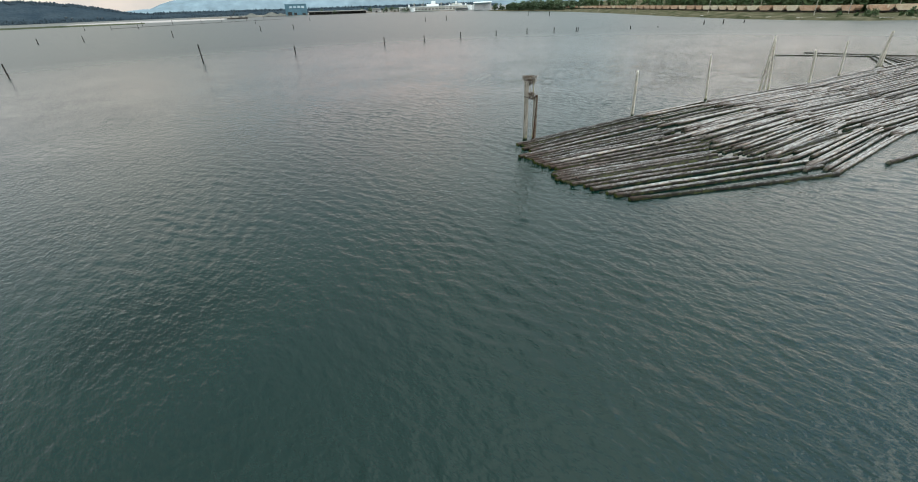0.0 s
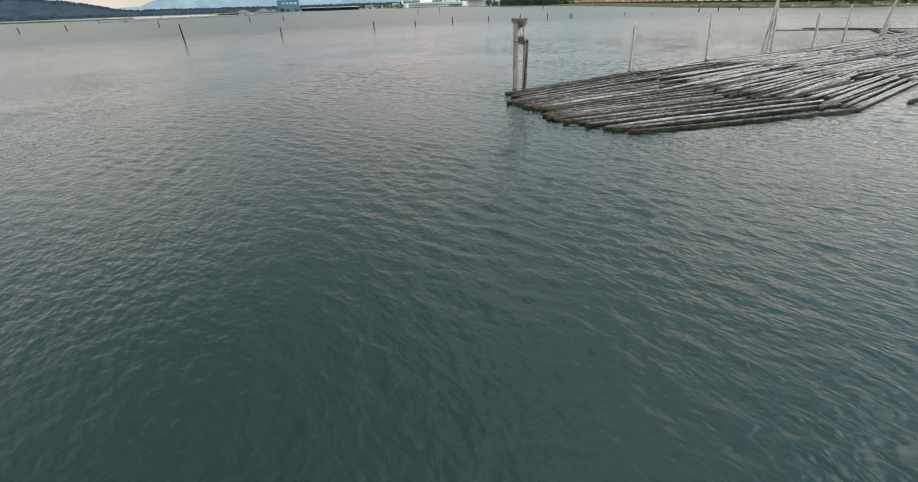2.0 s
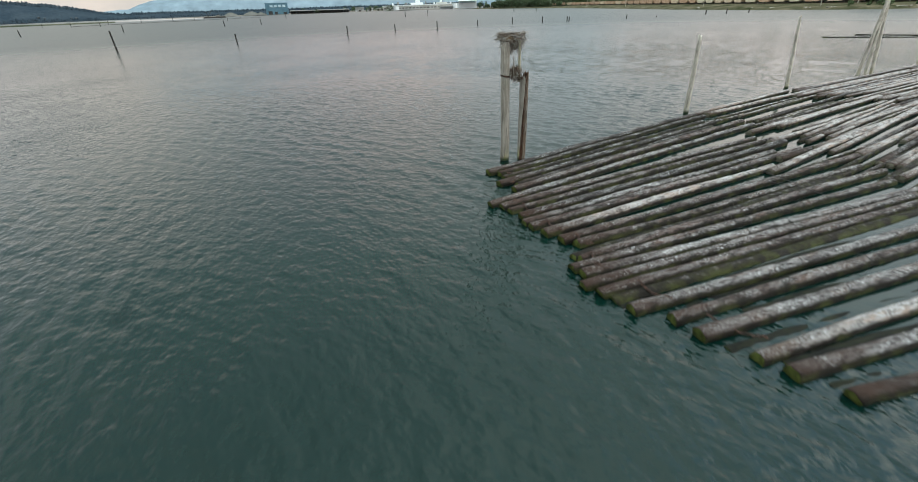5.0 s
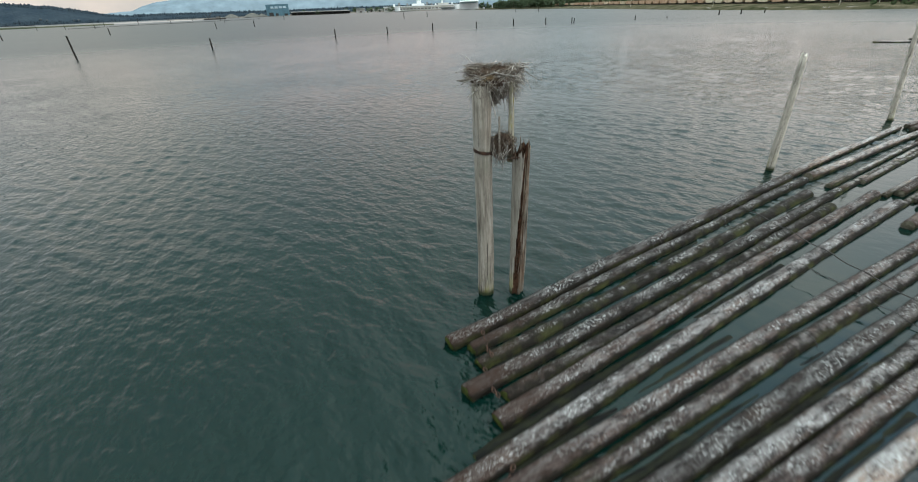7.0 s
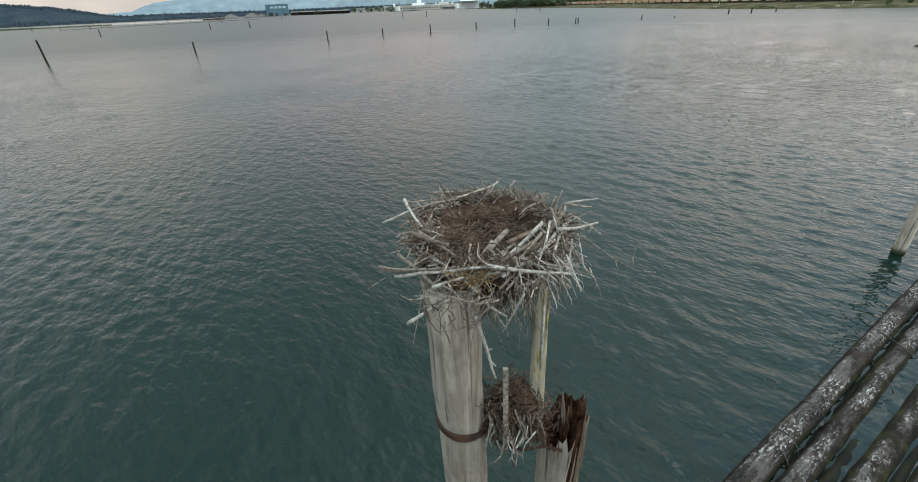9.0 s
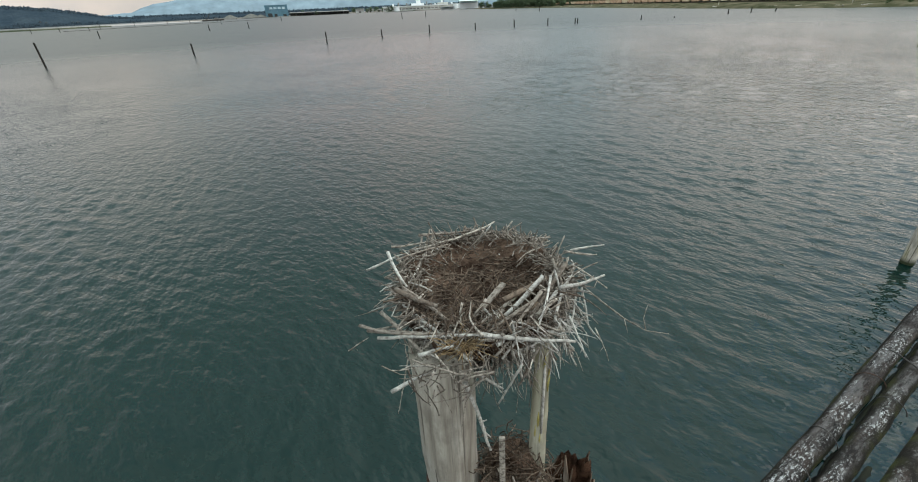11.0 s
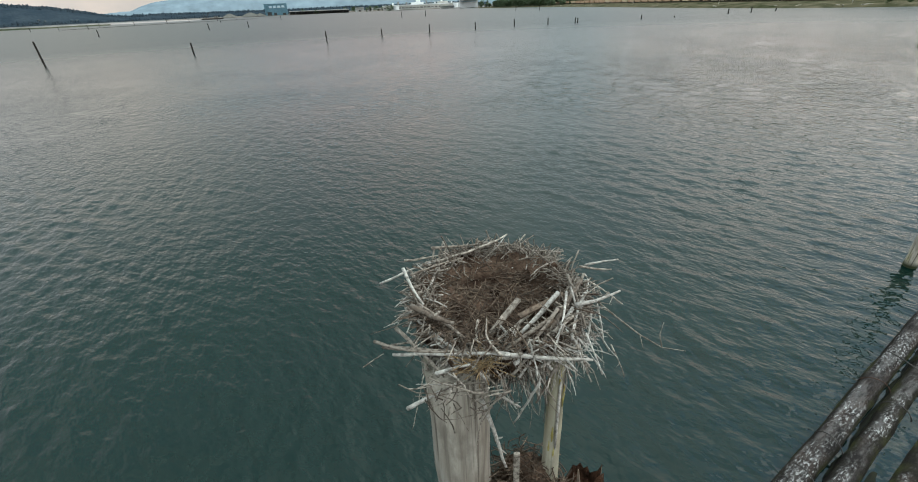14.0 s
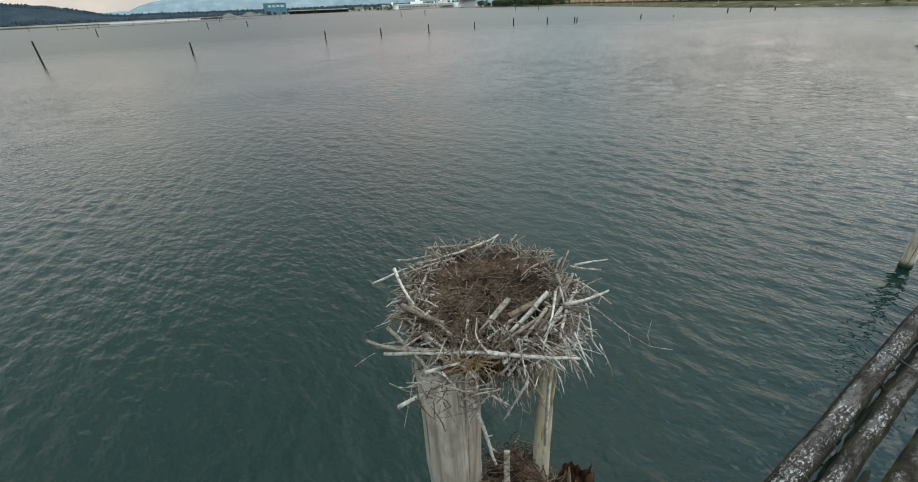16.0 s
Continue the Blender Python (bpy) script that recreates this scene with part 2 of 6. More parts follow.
def bark_material(name, dark, light, pale, smeared, wet_to):
    """Weathered boom log: long fibres, cracks, lichen and droppings on top, algae at the waterline. pale: how much is whitened."""
    m = Mat(name, 0.85)
    v = m.coords((1, 1, 1), shuffle=True)
    grain = m.noise(m.coords((2.0, 17, 17), shuffle=True), 1.6, 5.0, 0.65)
    patch = m.noise(m.coords((1.3, 3.0, 3.0), shuffle=True), 1.9, 6.0, 0.74)
    flakes = m.noise(m.coords((5.0, 11, 11), shuffle=True), 2.6, 6.0, 0.78)
    # bleached tops, with overhead light put into the colour: pale crest, dark flanks
    top_lit = m.math("ADD", m.up(), m.math("MULTIPLY", m.math("SUBTRACT", patch, 0.5), 1.3))
    bleached = m.ramp(top_lit, (0.46, 0.0), (0.88, 1.0))
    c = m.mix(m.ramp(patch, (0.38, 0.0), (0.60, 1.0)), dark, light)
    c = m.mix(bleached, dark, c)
    tan_tone = (light[0] * 0.95, light[1] * 0.78, light[2] * 0.68)
    tan = m.noise(m.coords((0.7, 2.0, 2.0), shuffle=True), 1.4, 5.0, 0.65)
    c = m.mix(m.ramp(tan, (0.50, 0.0), (0.64, 0.8)), c, tan_tone)
    c = m.mix(m.ramp(grain, (0.36, 0.92), (0.54, 0.0)), c, (0.020, 0.016, 0.015))
    smear = m.noise(m.coords((1.1, 4.0, 4.0), shuffle=True), 1.5, 6.0, 0.74)
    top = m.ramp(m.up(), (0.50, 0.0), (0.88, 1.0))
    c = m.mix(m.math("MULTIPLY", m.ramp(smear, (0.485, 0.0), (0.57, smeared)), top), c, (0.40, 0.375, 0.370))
    clump = m.ramp(m.noise(m.coords((0.6, 1.6, 1.6), shuffle=True), 1.5, 4.0, 0.6), (0.44, 0.06), (0.58, 0.95))
    droppings = m.math("MULTIPLY", m.ramp(flakes, (0.520 - pale, 0.0), (0.585 - pale, 1.0)), clump)
    # the butt end rides low and stays wet
    butt = m.math("ADD", m.n("ShaderNodeSeparateXYZ", Vector=m.n("ShaderNodeTexCoord").outputs["Object"]).outputs["X"], m.math("MULTIPLY", m.noise(v, 1.3, 5.0), 3.0))
    soaked = m.n("ShaderNodeMapRange", **{"Value": butt, "From Min": 1.4, "From Max": 4.0, "To Min": 0.92, "To Max": 0.0}).outputs[0]
    c = m.mix(soaked, c, (0.046, 0.026, 0.019))
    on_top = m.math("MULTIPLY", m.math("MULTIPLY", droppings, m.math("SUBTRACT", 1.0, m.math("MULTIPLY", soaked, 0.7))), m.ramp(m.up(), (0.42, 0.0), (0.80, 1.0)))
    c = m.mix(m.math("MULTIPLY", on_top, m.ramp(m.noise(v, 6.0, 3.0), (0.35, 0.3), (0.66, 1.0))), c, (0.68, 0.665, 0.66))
    moss = m.math("MULTIPLY", m.ramp(m.up(), (0.0, 1.0), (0.75, 0.0)), m.ramp(m.noise(m.coords((0.7, 1.5, 1.5), shuffle=True), 1.5, 4.0), (0.50, 0.0), (0.64, 0.6)))
    c = m.mix(moss, c, (0.056, 0.054, 0.022))
    ragged = m.math("ADD", m.height(0.05, wet_to), m.math("MULTIPLY", m.math("SUBTRACT", m.noise(v, 4.0, 4.0), 0.5), 1.1))
    c = m.mix(m.ramp(ragged, (0.34, 0.0), (0.62, 0.93)), c, (0.017, 0.014, 0.011))
    edge = m.math("MULTIPLY", m.height(0.03, 0.17), m.ramp(m.noise(v, 2.2, 5.0), (0.46, 0.0), (0.64, 0.9)))
    c = m.mix(edge, c, (0.075, 0.078, 0.024))
    m.colour(c)
    wet = m.height(0.02, 0.12)
    m.rough(m.ramp(wet, (0.0, 0.9), (1.0, 0.6)))
    first = m.bump(grain, 0.9, 0.03)
    m.bump(flakes, 0.8, 0.025, first)
    return m.m


def awash_shade_material():
    """A log awash: wet, with olive slime; its near-black also holds the gap's shade."""
    m = Mat("awash_shade_bark", 0.8)
    slime = m.noise(m.coords((1.5, 5, 5), shuffle=True), 1.6, 5.0, 0.65)
    m.colour(m.mix(m.ramp(slime, (0.40, 0.0), (0.66, 1.0)), (0.007, 0.007, 0.0065), (0.021, 0.022, 0.011)))
    m.bsdf.inputs["Specular IOR Level"].default_value = 0.15
    m.bump(slime, 0.35, 0.015)
    return m.m


def pile_material(name, a, b, stain=True):
    m = Mat(name, 0.85)
    long_v = m.coords((11, 11, 0.7), shuffle=True)
    streak = m.noise(long_v, 1.5, 5.0, 0.6, 0.3)
    crack = m.noise(m.coords((22, 22, 0.5), shuffle=True), 1.3, 3.0, 0.5, 0.2)
    patch = m.noise(m.coords((2.2, 2.2, 0.8), shuffle=True), 1.4, 5.0, 0.6)
    c = m.mix(m.ramp(streak, (0.33, 0.0), (0.66, 1.0)), a, b)
    c = m.mix(m.ramp(patch, (0.5, 0.0), (0.72, 0.6)), c, (0.50, 0.47, 0.43))
    c = m.mix(m.ramp(crack, (0.33, 0.92), (0.43, 0.0)), c, (0.055, 0.043, 0.035))
    mottle = m.noise(m.coords((5, 5, 2.0), shuffle=True), 1.5, 6.0, 0.68)
    c = m.mix(m.ramp(mottle, (0.36, 0.5), (0.52, 0.0)), c, (0.15, 0.124, 0.102))
    c = m.mix(m.ramp(m.noise(m.coords((3, 3, 1.6), shuffle=True), 1.1, 5.0, 0.6), (0.55, 0.0), (0.70, 0.4)), c, (0.27, 0.265, 0.21))
    if stain:
        lichen = m.math("MULTIPLY", m.height(0.12, 0.75), m.ramp(m.noise(m.coords((4, 4, 1.2)), 1.3, 4.0), (0.45, 0.0), (0.65, 0.7)))
        c = m.mix(lichen, c, (0.30, 0.27, 0.06))
        c = m.mix(m.height(0.06, 0.20), c, (0.045, 0.05, 0.025))
    m.colour(c)
    m.bump(m.mix(0.5, streak, crack), 0.8, 0.02)
    return m.m


def stick_material(name, dark, light, wear=0.65):
    """Weathered stick, each its own tone, with peeling bark and long cracks."""
    m = Mat(name, 0.85)
    isle = m.n("ShaderNodeNewGeometry").outputs["Random Per Island"]
    ob = m.n("ShaderNodeObjectInfo").outputs["Random"]
    pick = m.math("FRACT", m.math("ADD", isle, ob))
    grain = m.noise(m.coords((1, 1, 1)), 42.0, 4.0, 0.65)
    peel = m.noise(m.coords((1, 1, 1)), 13.0, 4.0, 0.65)
    c = m.mix(pick, dark, light)
    c = m.mix(m.ramp(peel, (0.46, 0.0), (0.58, wear)), c, tuple(0.42 * q for q in light))
    c = m.mix(m.ramp(grain, (0.38, wear + 0.15), (0.56, 0.0)), c, (0.060, 0.042, 0.032))
    m.colour(c)
    m.bump(grain, 0.7, 0.005)
    return m.m


WATER = water_material()
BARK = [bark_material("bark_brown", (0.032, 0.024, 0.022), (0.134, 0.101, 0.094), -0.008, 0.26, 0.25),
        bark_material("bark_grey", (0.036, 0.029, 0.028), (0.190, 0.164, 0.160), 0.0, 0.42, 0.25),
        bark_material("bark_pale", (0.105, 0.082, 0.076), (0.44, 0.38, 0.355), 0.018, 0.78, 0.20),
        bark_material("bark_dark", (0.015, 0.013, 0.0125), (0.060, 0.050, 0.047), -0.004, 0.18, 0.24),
        awash_shade_material()]
MOSS_END = plain("mossy_cut_end", (0.030, 0.036, 0.010), (0.085, 0.096, 0.022), 7.0, 0.9, 0.0, 0.6, 0.02)
CUT_END = plain("weathered_cut_end", (0.060, 0.055, 0.036), (0.150, 0.130, 0.100), 9.0, 0.9, 0.0, 0.6, 0.015)
PILE = pile_material("weathered_pile", (0.200, 0.168, 0.138), (0.465, 0.412, 0.352))
PILE_PALE = pile_material("bleached_pile", (0.42, 0.365, 0.305), (0.66, 0.595, 0.51))
PILE_DARK = plain("dark_post", (0.016, 0.015, 0.014), (0.048, 0.042, 0.037), 1.2, 0.9, 0.0, 0.6, 0.03, (4, 4, 0.8))
SPLIT = pile_material("split_wood", (0.085, 0.050, 0.034), (0.260, 0.195, 0.145), False)
ROT = plain("rotten_wood", (0.030, 0.017, 0.012), (0.120, 0.062, 0.040), 9.0, 0.95, 0.0, 0.9, 0.03)
LICHEN_POST = pile_material("lichen_post", (0.28, 0.245, 0.15), (0.44, 0.40, 0.31), False)
STUB_SKIN = pile_material("stub_skin", (0.20, 0.175, 0.145), (0.39, 0.355, 0.31))
YELLOW = plain("yellow_lichen", (0.24, 0.19, 0.04), (0.36, 0.30, 0.10), 12.0)
STICK = stick_material("nest_stick", (0.105, 0.074, 0.056), (0.62, 0.54, 0.465))
STICK_PALE = stick_material("bleached_stick", (0.33, 0.30, 0.27), (0.66, 0.61, 0.56), 0.4)
TWIG = stick_material("fine_twig", (0.075, 0.053, 0.040), (0.48, 0.41, 0.35))
LITTER = stick_material("nest_litter_twig", (0.040, 0.025, 0.018), (0.25, 0.18, 0.135))
STRAW = stick_material("dry_grass", (0.27, 0.155, 0.070), (0.46, 0.33, 0.19))
SOIL = plain("nest_litter", (0.030, 0.018, 0.013), (0.200, 0.130, 0.095), 7.0, 0.95, 0.0, 1.0, 0.05)
RUST = plain("rusty_iron", (0.026, 0.014, 0.010), (0.085, 0.038, 0.022), 14.0, 0.8, 0.2, 0.6, 0.006)
CABLE = plain("dark_cable", (0.018, 0.016, 0.015), (0.05, 0.042, 0.036), 10.0, 0.7)
LEAF = plain("leaves", (0.040, 0.078, 0.024), (0.085, 0.125, 0.046), 0.25, 0.75, 0.0, 0.2, 0.05, shuffle=False)
LEAF_DARK = plain("dark_leaves", (0.034, 0.060, 0.026), (0.070, 0.100, 0.042), 0.25, 0.8, 0.0, 0.2, 0.05, shuffle=False)
# blue of the far trees is distance haze put into the leaf colour
HAZED_CONIFER = plain("hazed_conifers", (0.030, 0.043, 0.056), (0.042, 0.056, 0.068), 0.012, 1.0, 0.0, 0.0, 0.1, shuffle=False)
TRUNK = plain("tree_bark", (0.06, 0.048, 0.038), (0.14, 0.115, 0.09), 1.5, 0.9)
BANK = plain("grassy_bank", (0.030, 0.036, 0.016), (0.150, 0.125, 0.085), 0.16, 0.95, 0.0, 0.5, 0.15, shuffle=False)
FLAT = plain("tidal_flat", (0.040, 0.050, 0.030), (0.095, 0.095, 0.065), 0.03, 0.95, shuffle=False)
MUD = plain("mud_flat", (0.12, 0.105, 0.09), (0.26, 0.225, 0.20), 0.03, 0.95, shuffle=False)
SAND = plain("wet_sand", (0.36, 0.31, 0.30), (0.46, 0.40, 0.385), 0.02, 0.9, shuffle=False)
# hill houses: haze mixed into wall and roof colours
HAZED_WALL = plain("hazed_house_wall", (0.085, 0.100, 0.112), (0.125, 0.140, 0.150), 0.3, 0.95)
HAZED_ROOF = plain("hazed_house_roof", (0.050, 0.064, 0.076), (0.070, 0.084, 0.094), 0.3, 0.95)
# the hill's bluish tone holds the haze of distance
HAZED_HILL = plain("far_hill", (0.028, 0.041, 0.055), (0.044, 0.058, 0.071), 0.012, 1.0, 0.0, 0.0, 0.02, shuffle=False)
# aerial haze is painted: the pale blue is the mountain's base colour
HAZED_MOUNTAIN = plain("hazed_mountain", (0.205, 0.262, 0.305), (0.215, 0.272, 0.315), 0.0012, 1.0, 0.0, 0.0, 0.1, shuffle=False)
BLUE = plain("blue_cladding", (0.070, 0.155, 0.205), (0.095, 0.190, 0.245), 0.05, 0.6)
BLUE_PALE = plain("pale_blue_panel", (0.36, 0.48, 0.56), (0.44, 0.55, 0.62), 0.1, 0.6)
GREY_SHED = plain("grey_shed", (0.125, 0.115, 0.105), (0.215, 0.200, 0.185), 0.06, 0.8)
DARK_PANEL = plain("dark_panel", (0.02, 0.02, 0.02), (0.035, 0.035, 0.035), 0.3, 0.8)
WHITE = plain("white_paint", (0.76, 0.77, 0.77), (0.82, 0.82, 0.82), 0.05, 0.6)
CREAM = plain("cream_wall", (0.42, 0.41, 0.37), (0.52, 0.50, 0.46), 0.05, 0.7)
GRAVEL = plain("gravel_heap", (0.12, 0.115, 0.105), (0.17, 0.16, 0.145), 0.2, 0.95)
CAR_RUST = [plain("hopper_tan", (0.62, 0.44, 0.30), (0.74, 0.57, 0.42), 0.5, 0.75),
            plain("hopper_rust", (0.46, 0.27, 0.17), (0.62, 0.41, 0.29), 0.5, 0.8),
            plain("hopper_cream", (0.66, 0.53, 0.38), (0.78, 0.66, 0.50), 0.5, 0.75)]
CAR_DARK = plain("car_underframe", (0.025, 0.022, 0.02), (0.06, 0.05, 0.042), 1.0, 0.8)


# ---- mesh helpers ----
def mesh_ob(name, verts, faces, mats, parent=None, smooth=True, slots=None, label="", kind=""):
    me = bpy.data.meshes.new(name)
    me.from_pydata([tuple(v) for v in verts], [], faces)
    for mt in (mats if isinstance(mats, (list, tuple)) else [mats]):
        me.materials.append(mt)
    if slots is not None:
        me.polygons.foreach_set("material_index", slots)
    if smooth:
        me.polygons.foreach_set("use_smooth", [True] * len(me.polygons))
    me.update()
    ob = new(name, me)
    ob.parent = parent
    return tagged(ob, label, kind=kind)


def part(name, bm, material, parent, label="", smooth=False):
    me = bpy.data.meshes.new(name)
    bm.to_mesh(me)
    bm.free()
    me.materials.append(material)
    if smooth:
        me.polygons.foreach_set("use_smooth", [True] * len(me.polygons))
    ob = new(name, me)
    ob.parent = parent
    return tagged(ob, label)


def empty(name, m, label, category, group="", kind=""):
    ob = new(name)
    ob.empty_display_size = 0.2
    ob.matrix_world = m
    return tagged(ob, label, category, group, kind)


def box_bm(bm, x0, x1, y0, y1, z0, z1, m=None):
    g = bmesh.ops.create_cube(bm, size=1.0)
    mm = Matrix.Translation(((x0 + x1) / 2, (y0 + y1) / 2, (z0 + z1) / 2)) @ Matrix.Diagonal((x1 - x0, y1 - y0, z1 - z0, 1))
    bmesh.ops.transform(bm, matrix=(m @ mm) if m else mm, verts=g["verts"])


def box(x0, x1, y0, y1, z0, z1, bevel=0.0):
    bm = bmesh.new()
    box_bm(bm, x0, x1, y0, y1, z0, z1)
    if bevel:
        bmesh.ops.bevel(bm, geom=bm.edges[:], offset=bevel, segments=1, affect="EDGES")
    return bm


def tube(points, radii, sides=6, wob=0.0, rng=None, verts=None, faces=None, cap=True):
    """A bent stick through points; adds to verts and faces."""
    verts = [] if verts is None else verts
    faces = [] if faces is None else faces
    pts = [Vector(p) for p in points]
    base = len(verts)
    n = len(pts)
    for i, p in enumerate(pts):
        d = (pts[min(i + 1, n - 1)] - pts[max(i - 1, 0)]).normalized()
        side = d.cross(Vector((0.31, 0.17, 0.94)))
        if side.length < 1e-3:
            side = d.cross(Vector((1, 0, 0)))
        side.normalize()
        upv = side.cross(d)
        for k in range(sides):
            a = 2 * math.pi * k / sides
            r = radii[i] * (1 + (rng.uniform(-wob, wob) if rng else 0))
            verts.append(p + side * (r * math.cos(a)) + upv * (r * math.sin(a)))
    for i in range(n - 1):
        for k in range(sides):
            a, b = base + i * sides + k, base + i * sides + (k + 1) % sides
            faces.append((a, b, b + sides, a + sides))
    if cap:
        faces.append(tuple(base + k for k in reversed(range(sides))))
        faces.append(tuple(base + (n - 1) * sides + k for k in range(sides)))
    return verts, faces


def polar(deg, dist, z=0.0):
    """A place by compass angle from the nest."""
    a = radians(deg)
    return Vector((0.3 + dist * math.sin(a), -1.7 + dist * math.cos(a), z))


# ---- water ----
def wave_tile(rng, size, n, length, sigma, heading, spread, slope):
    """A square of sea that repeats: height and sideways sway, for waves round one length and heading."""
    k1 = np.fft.fftfreq(n, size / n) * 2 * math.pi
    kx, ky = np.meshgrid(k1, k1)
    k = np.hypot(kx, ky)
    k[0, 0] = 1.0
    off = (np.arctan2(ky, kx) - radians(heading) + math.pi) % (2 * math.pi) - math.pi
    amp = np.exp(-0.5 * (np.log(2 * math.pi / k / length) / sigma) ** 2 - 0.5 * (off / radians(spread)) ** 2) / k
    amp[0, 0] = 0.0
    spec = amp * (rng.normal(size=(n, n)) + 1j * rng.normal(size=(n, n)))
    rms = np.sqrt(np.mean(np.fft.ifft2(1j * k * spec).real ** 2))
    spec *= slope / rms
    return [np.fft.ifft2(q).real for q in (spec, 1j * kx / k * spec, 1j * ky / k * spec)]


def sampled(tile, size, gx, gy):
    n = tile.shape[0]
    u, v = (gx / size % 1.0) * n, (gy / size % 1.0) * n
    i, j = np.floor(u).astype(int), np.floor(v).astype(int)
    fu, fv = u - i, v - j
    i0, j0, i1, j1 = i % n, j % n, (i + 1) % n, (j + 1) % n
    return (tile[j0, i0] * (1 - fu) + tile[j0, i1] * fu) * (1 - fv) + (tile[j1, i0] * (1 - fu) + tile[j1, i1] * fu) * fv


def graded(low, near_low, near_high, high, step, coarse):
    """Stops along an axis: even between the near limits, widening beyond them."""
    out = list(np.arange(near_low, near_high, step))
    for end, sign in ((low, -1), (high, 1)):
        p, d = (out[0] if sign < 0 else out[-1]), step
        more = []
        while (p - end) * sign < 0:
            d = min(d * 1.02, coarse)
            p += d * sign
            more.append(p)
        out = more[::-1] + out if sign < 0 else out + more
    return np.array(out)


def build_water():
    """One sheet to the horizon; small wind waves round the raft fade out into it."""
    xs = graded(-85.0, -15.0, 17.0, 85.0, 0.115, 0.42)
    ys = graded(-48.0, -32.0, 15.0, 105.0, 0.115, 0.42)
    nx, ny = len(xs), len(ys)
    gx, gy = np.meshgrid(xs, ys)
    rng = np.random.default_rng(6)
    gap = np.maximum(*np.meshgrid(np.gradient(xs), np.gradient(ys)))
    fine = np.clip((0.24 - gap) / 0.08, 0, 1)
    gust = 0.95 + 0.55 * np.sin(gx * 0.21 + gy * 0.13 + 1.0) * np.sin(gy * 0.17 - gx * 0.08 + 2.2) + 0.12 * np.sin(gx * 0.5 + 0.3) * np.sin(gy * 0.43)
    out = [gx.copy(), gy.copy(), np.zeros_like(gx)]
    edge = np.minimum.reduce([gx - xs[0], xs[-1] - gx, gy - ys[0], ys[-1] - gy])
    across = (gx + 0.6) * 0.609 - (gy + 1.89) * 0.793
    onward = (gx + 0.6) * 0.793 + (gy + 1.89) * 0.609
    calm = 1 - 0.92 * np.clip((across - 0.1) / 0.5, 0, 1) * np.clip((16.5 - across) / 2.5, 0, 1) * np.clip((onward + 0.5) / 2.0, 0, 1)
    for size, length, sigma, heading, spread, slope, share in ((61.0, 1.6, 0.25, 58, 36, 0.024, 1.0), (47.0, 0.85, 0.25, 53, 34, 0.074, np.clip((0.38 - gap) / 0.10, 0, 1)), (31.0, 0.48, 0.25, 53, 38, 0.084, fine)):
        tiles = wave_tile(rng, size, 512, length, sigma, heading, spread, slope)
        weight = gust * calm * share * np.clip(edge / 22.0 - 0.05, 0, 1)
        for axis, tile, chop in ((2, tiles[0], 1.0), (0, tiles[1], 0.75), (1, tiles[2], 0.75)):
            out[axis] += chop * weight * sampled(tile, size, gx, gy)
    verts = np.stack(out, -1).reshape(-1, 3)
    idx = np.arange(nx * ny).reshape(ny, nx)
    quads = np.stack([idx[:-1, :-1], idx[:-1, 1:], idx[1:, 1:], idx[1:, :-1]], -1).reshape(-1, 4)
    rim = np.concatenate([idx[0, :-1], idx[:-1, -1], idx[-1, :0:-1], idx[:0:-1, 0]])
    mid = np.array([(xs[0] + xs[-1]) / 2, (ys[0] + ys[-1]) / 2, 0.0])
    prev, ring = rim, verts[rim] - mid
    for grow in (1.25, 1.7, 2.6, 4.5, 8.0, 15.0, 28.0, 55.0):
        fresh = len(verts) + np.arange(len(rim))
        verts = np.concatenate([verts, mid + ring * grow])
        quads = np.concatenate([quads, np.stack([prev, fresh, np.roll(fresh, -1), np.roll(prev, -1)], -1)])
        prev = fresh
    me = bpy.data.meshes.new("water")
    me.vertices.add(len(verts))
    me.vertices.foreach_set("co", verts.astype(np.float32).ravel())
    me.loops.add(4 * len(quads))
    me.loops.foreach_set("vertex_index", quads.astype(np.int32).ravel())
    me.polygons.add(len(quads))
    me.polygons.foreach_set("loop_start", np.arange(0, 4 * len(quads), 4, dtype=np.int32))
    me.polygons.foreach_set("use_smooth", np.ones(len(quads), dtype=bool))
    me.materials.append(WATER)
    me.update(calc_edges=True)
    tagged(new("water", me), "calm grey-green inlet water with small wind ripples", "water", kind="structure")


build_water()


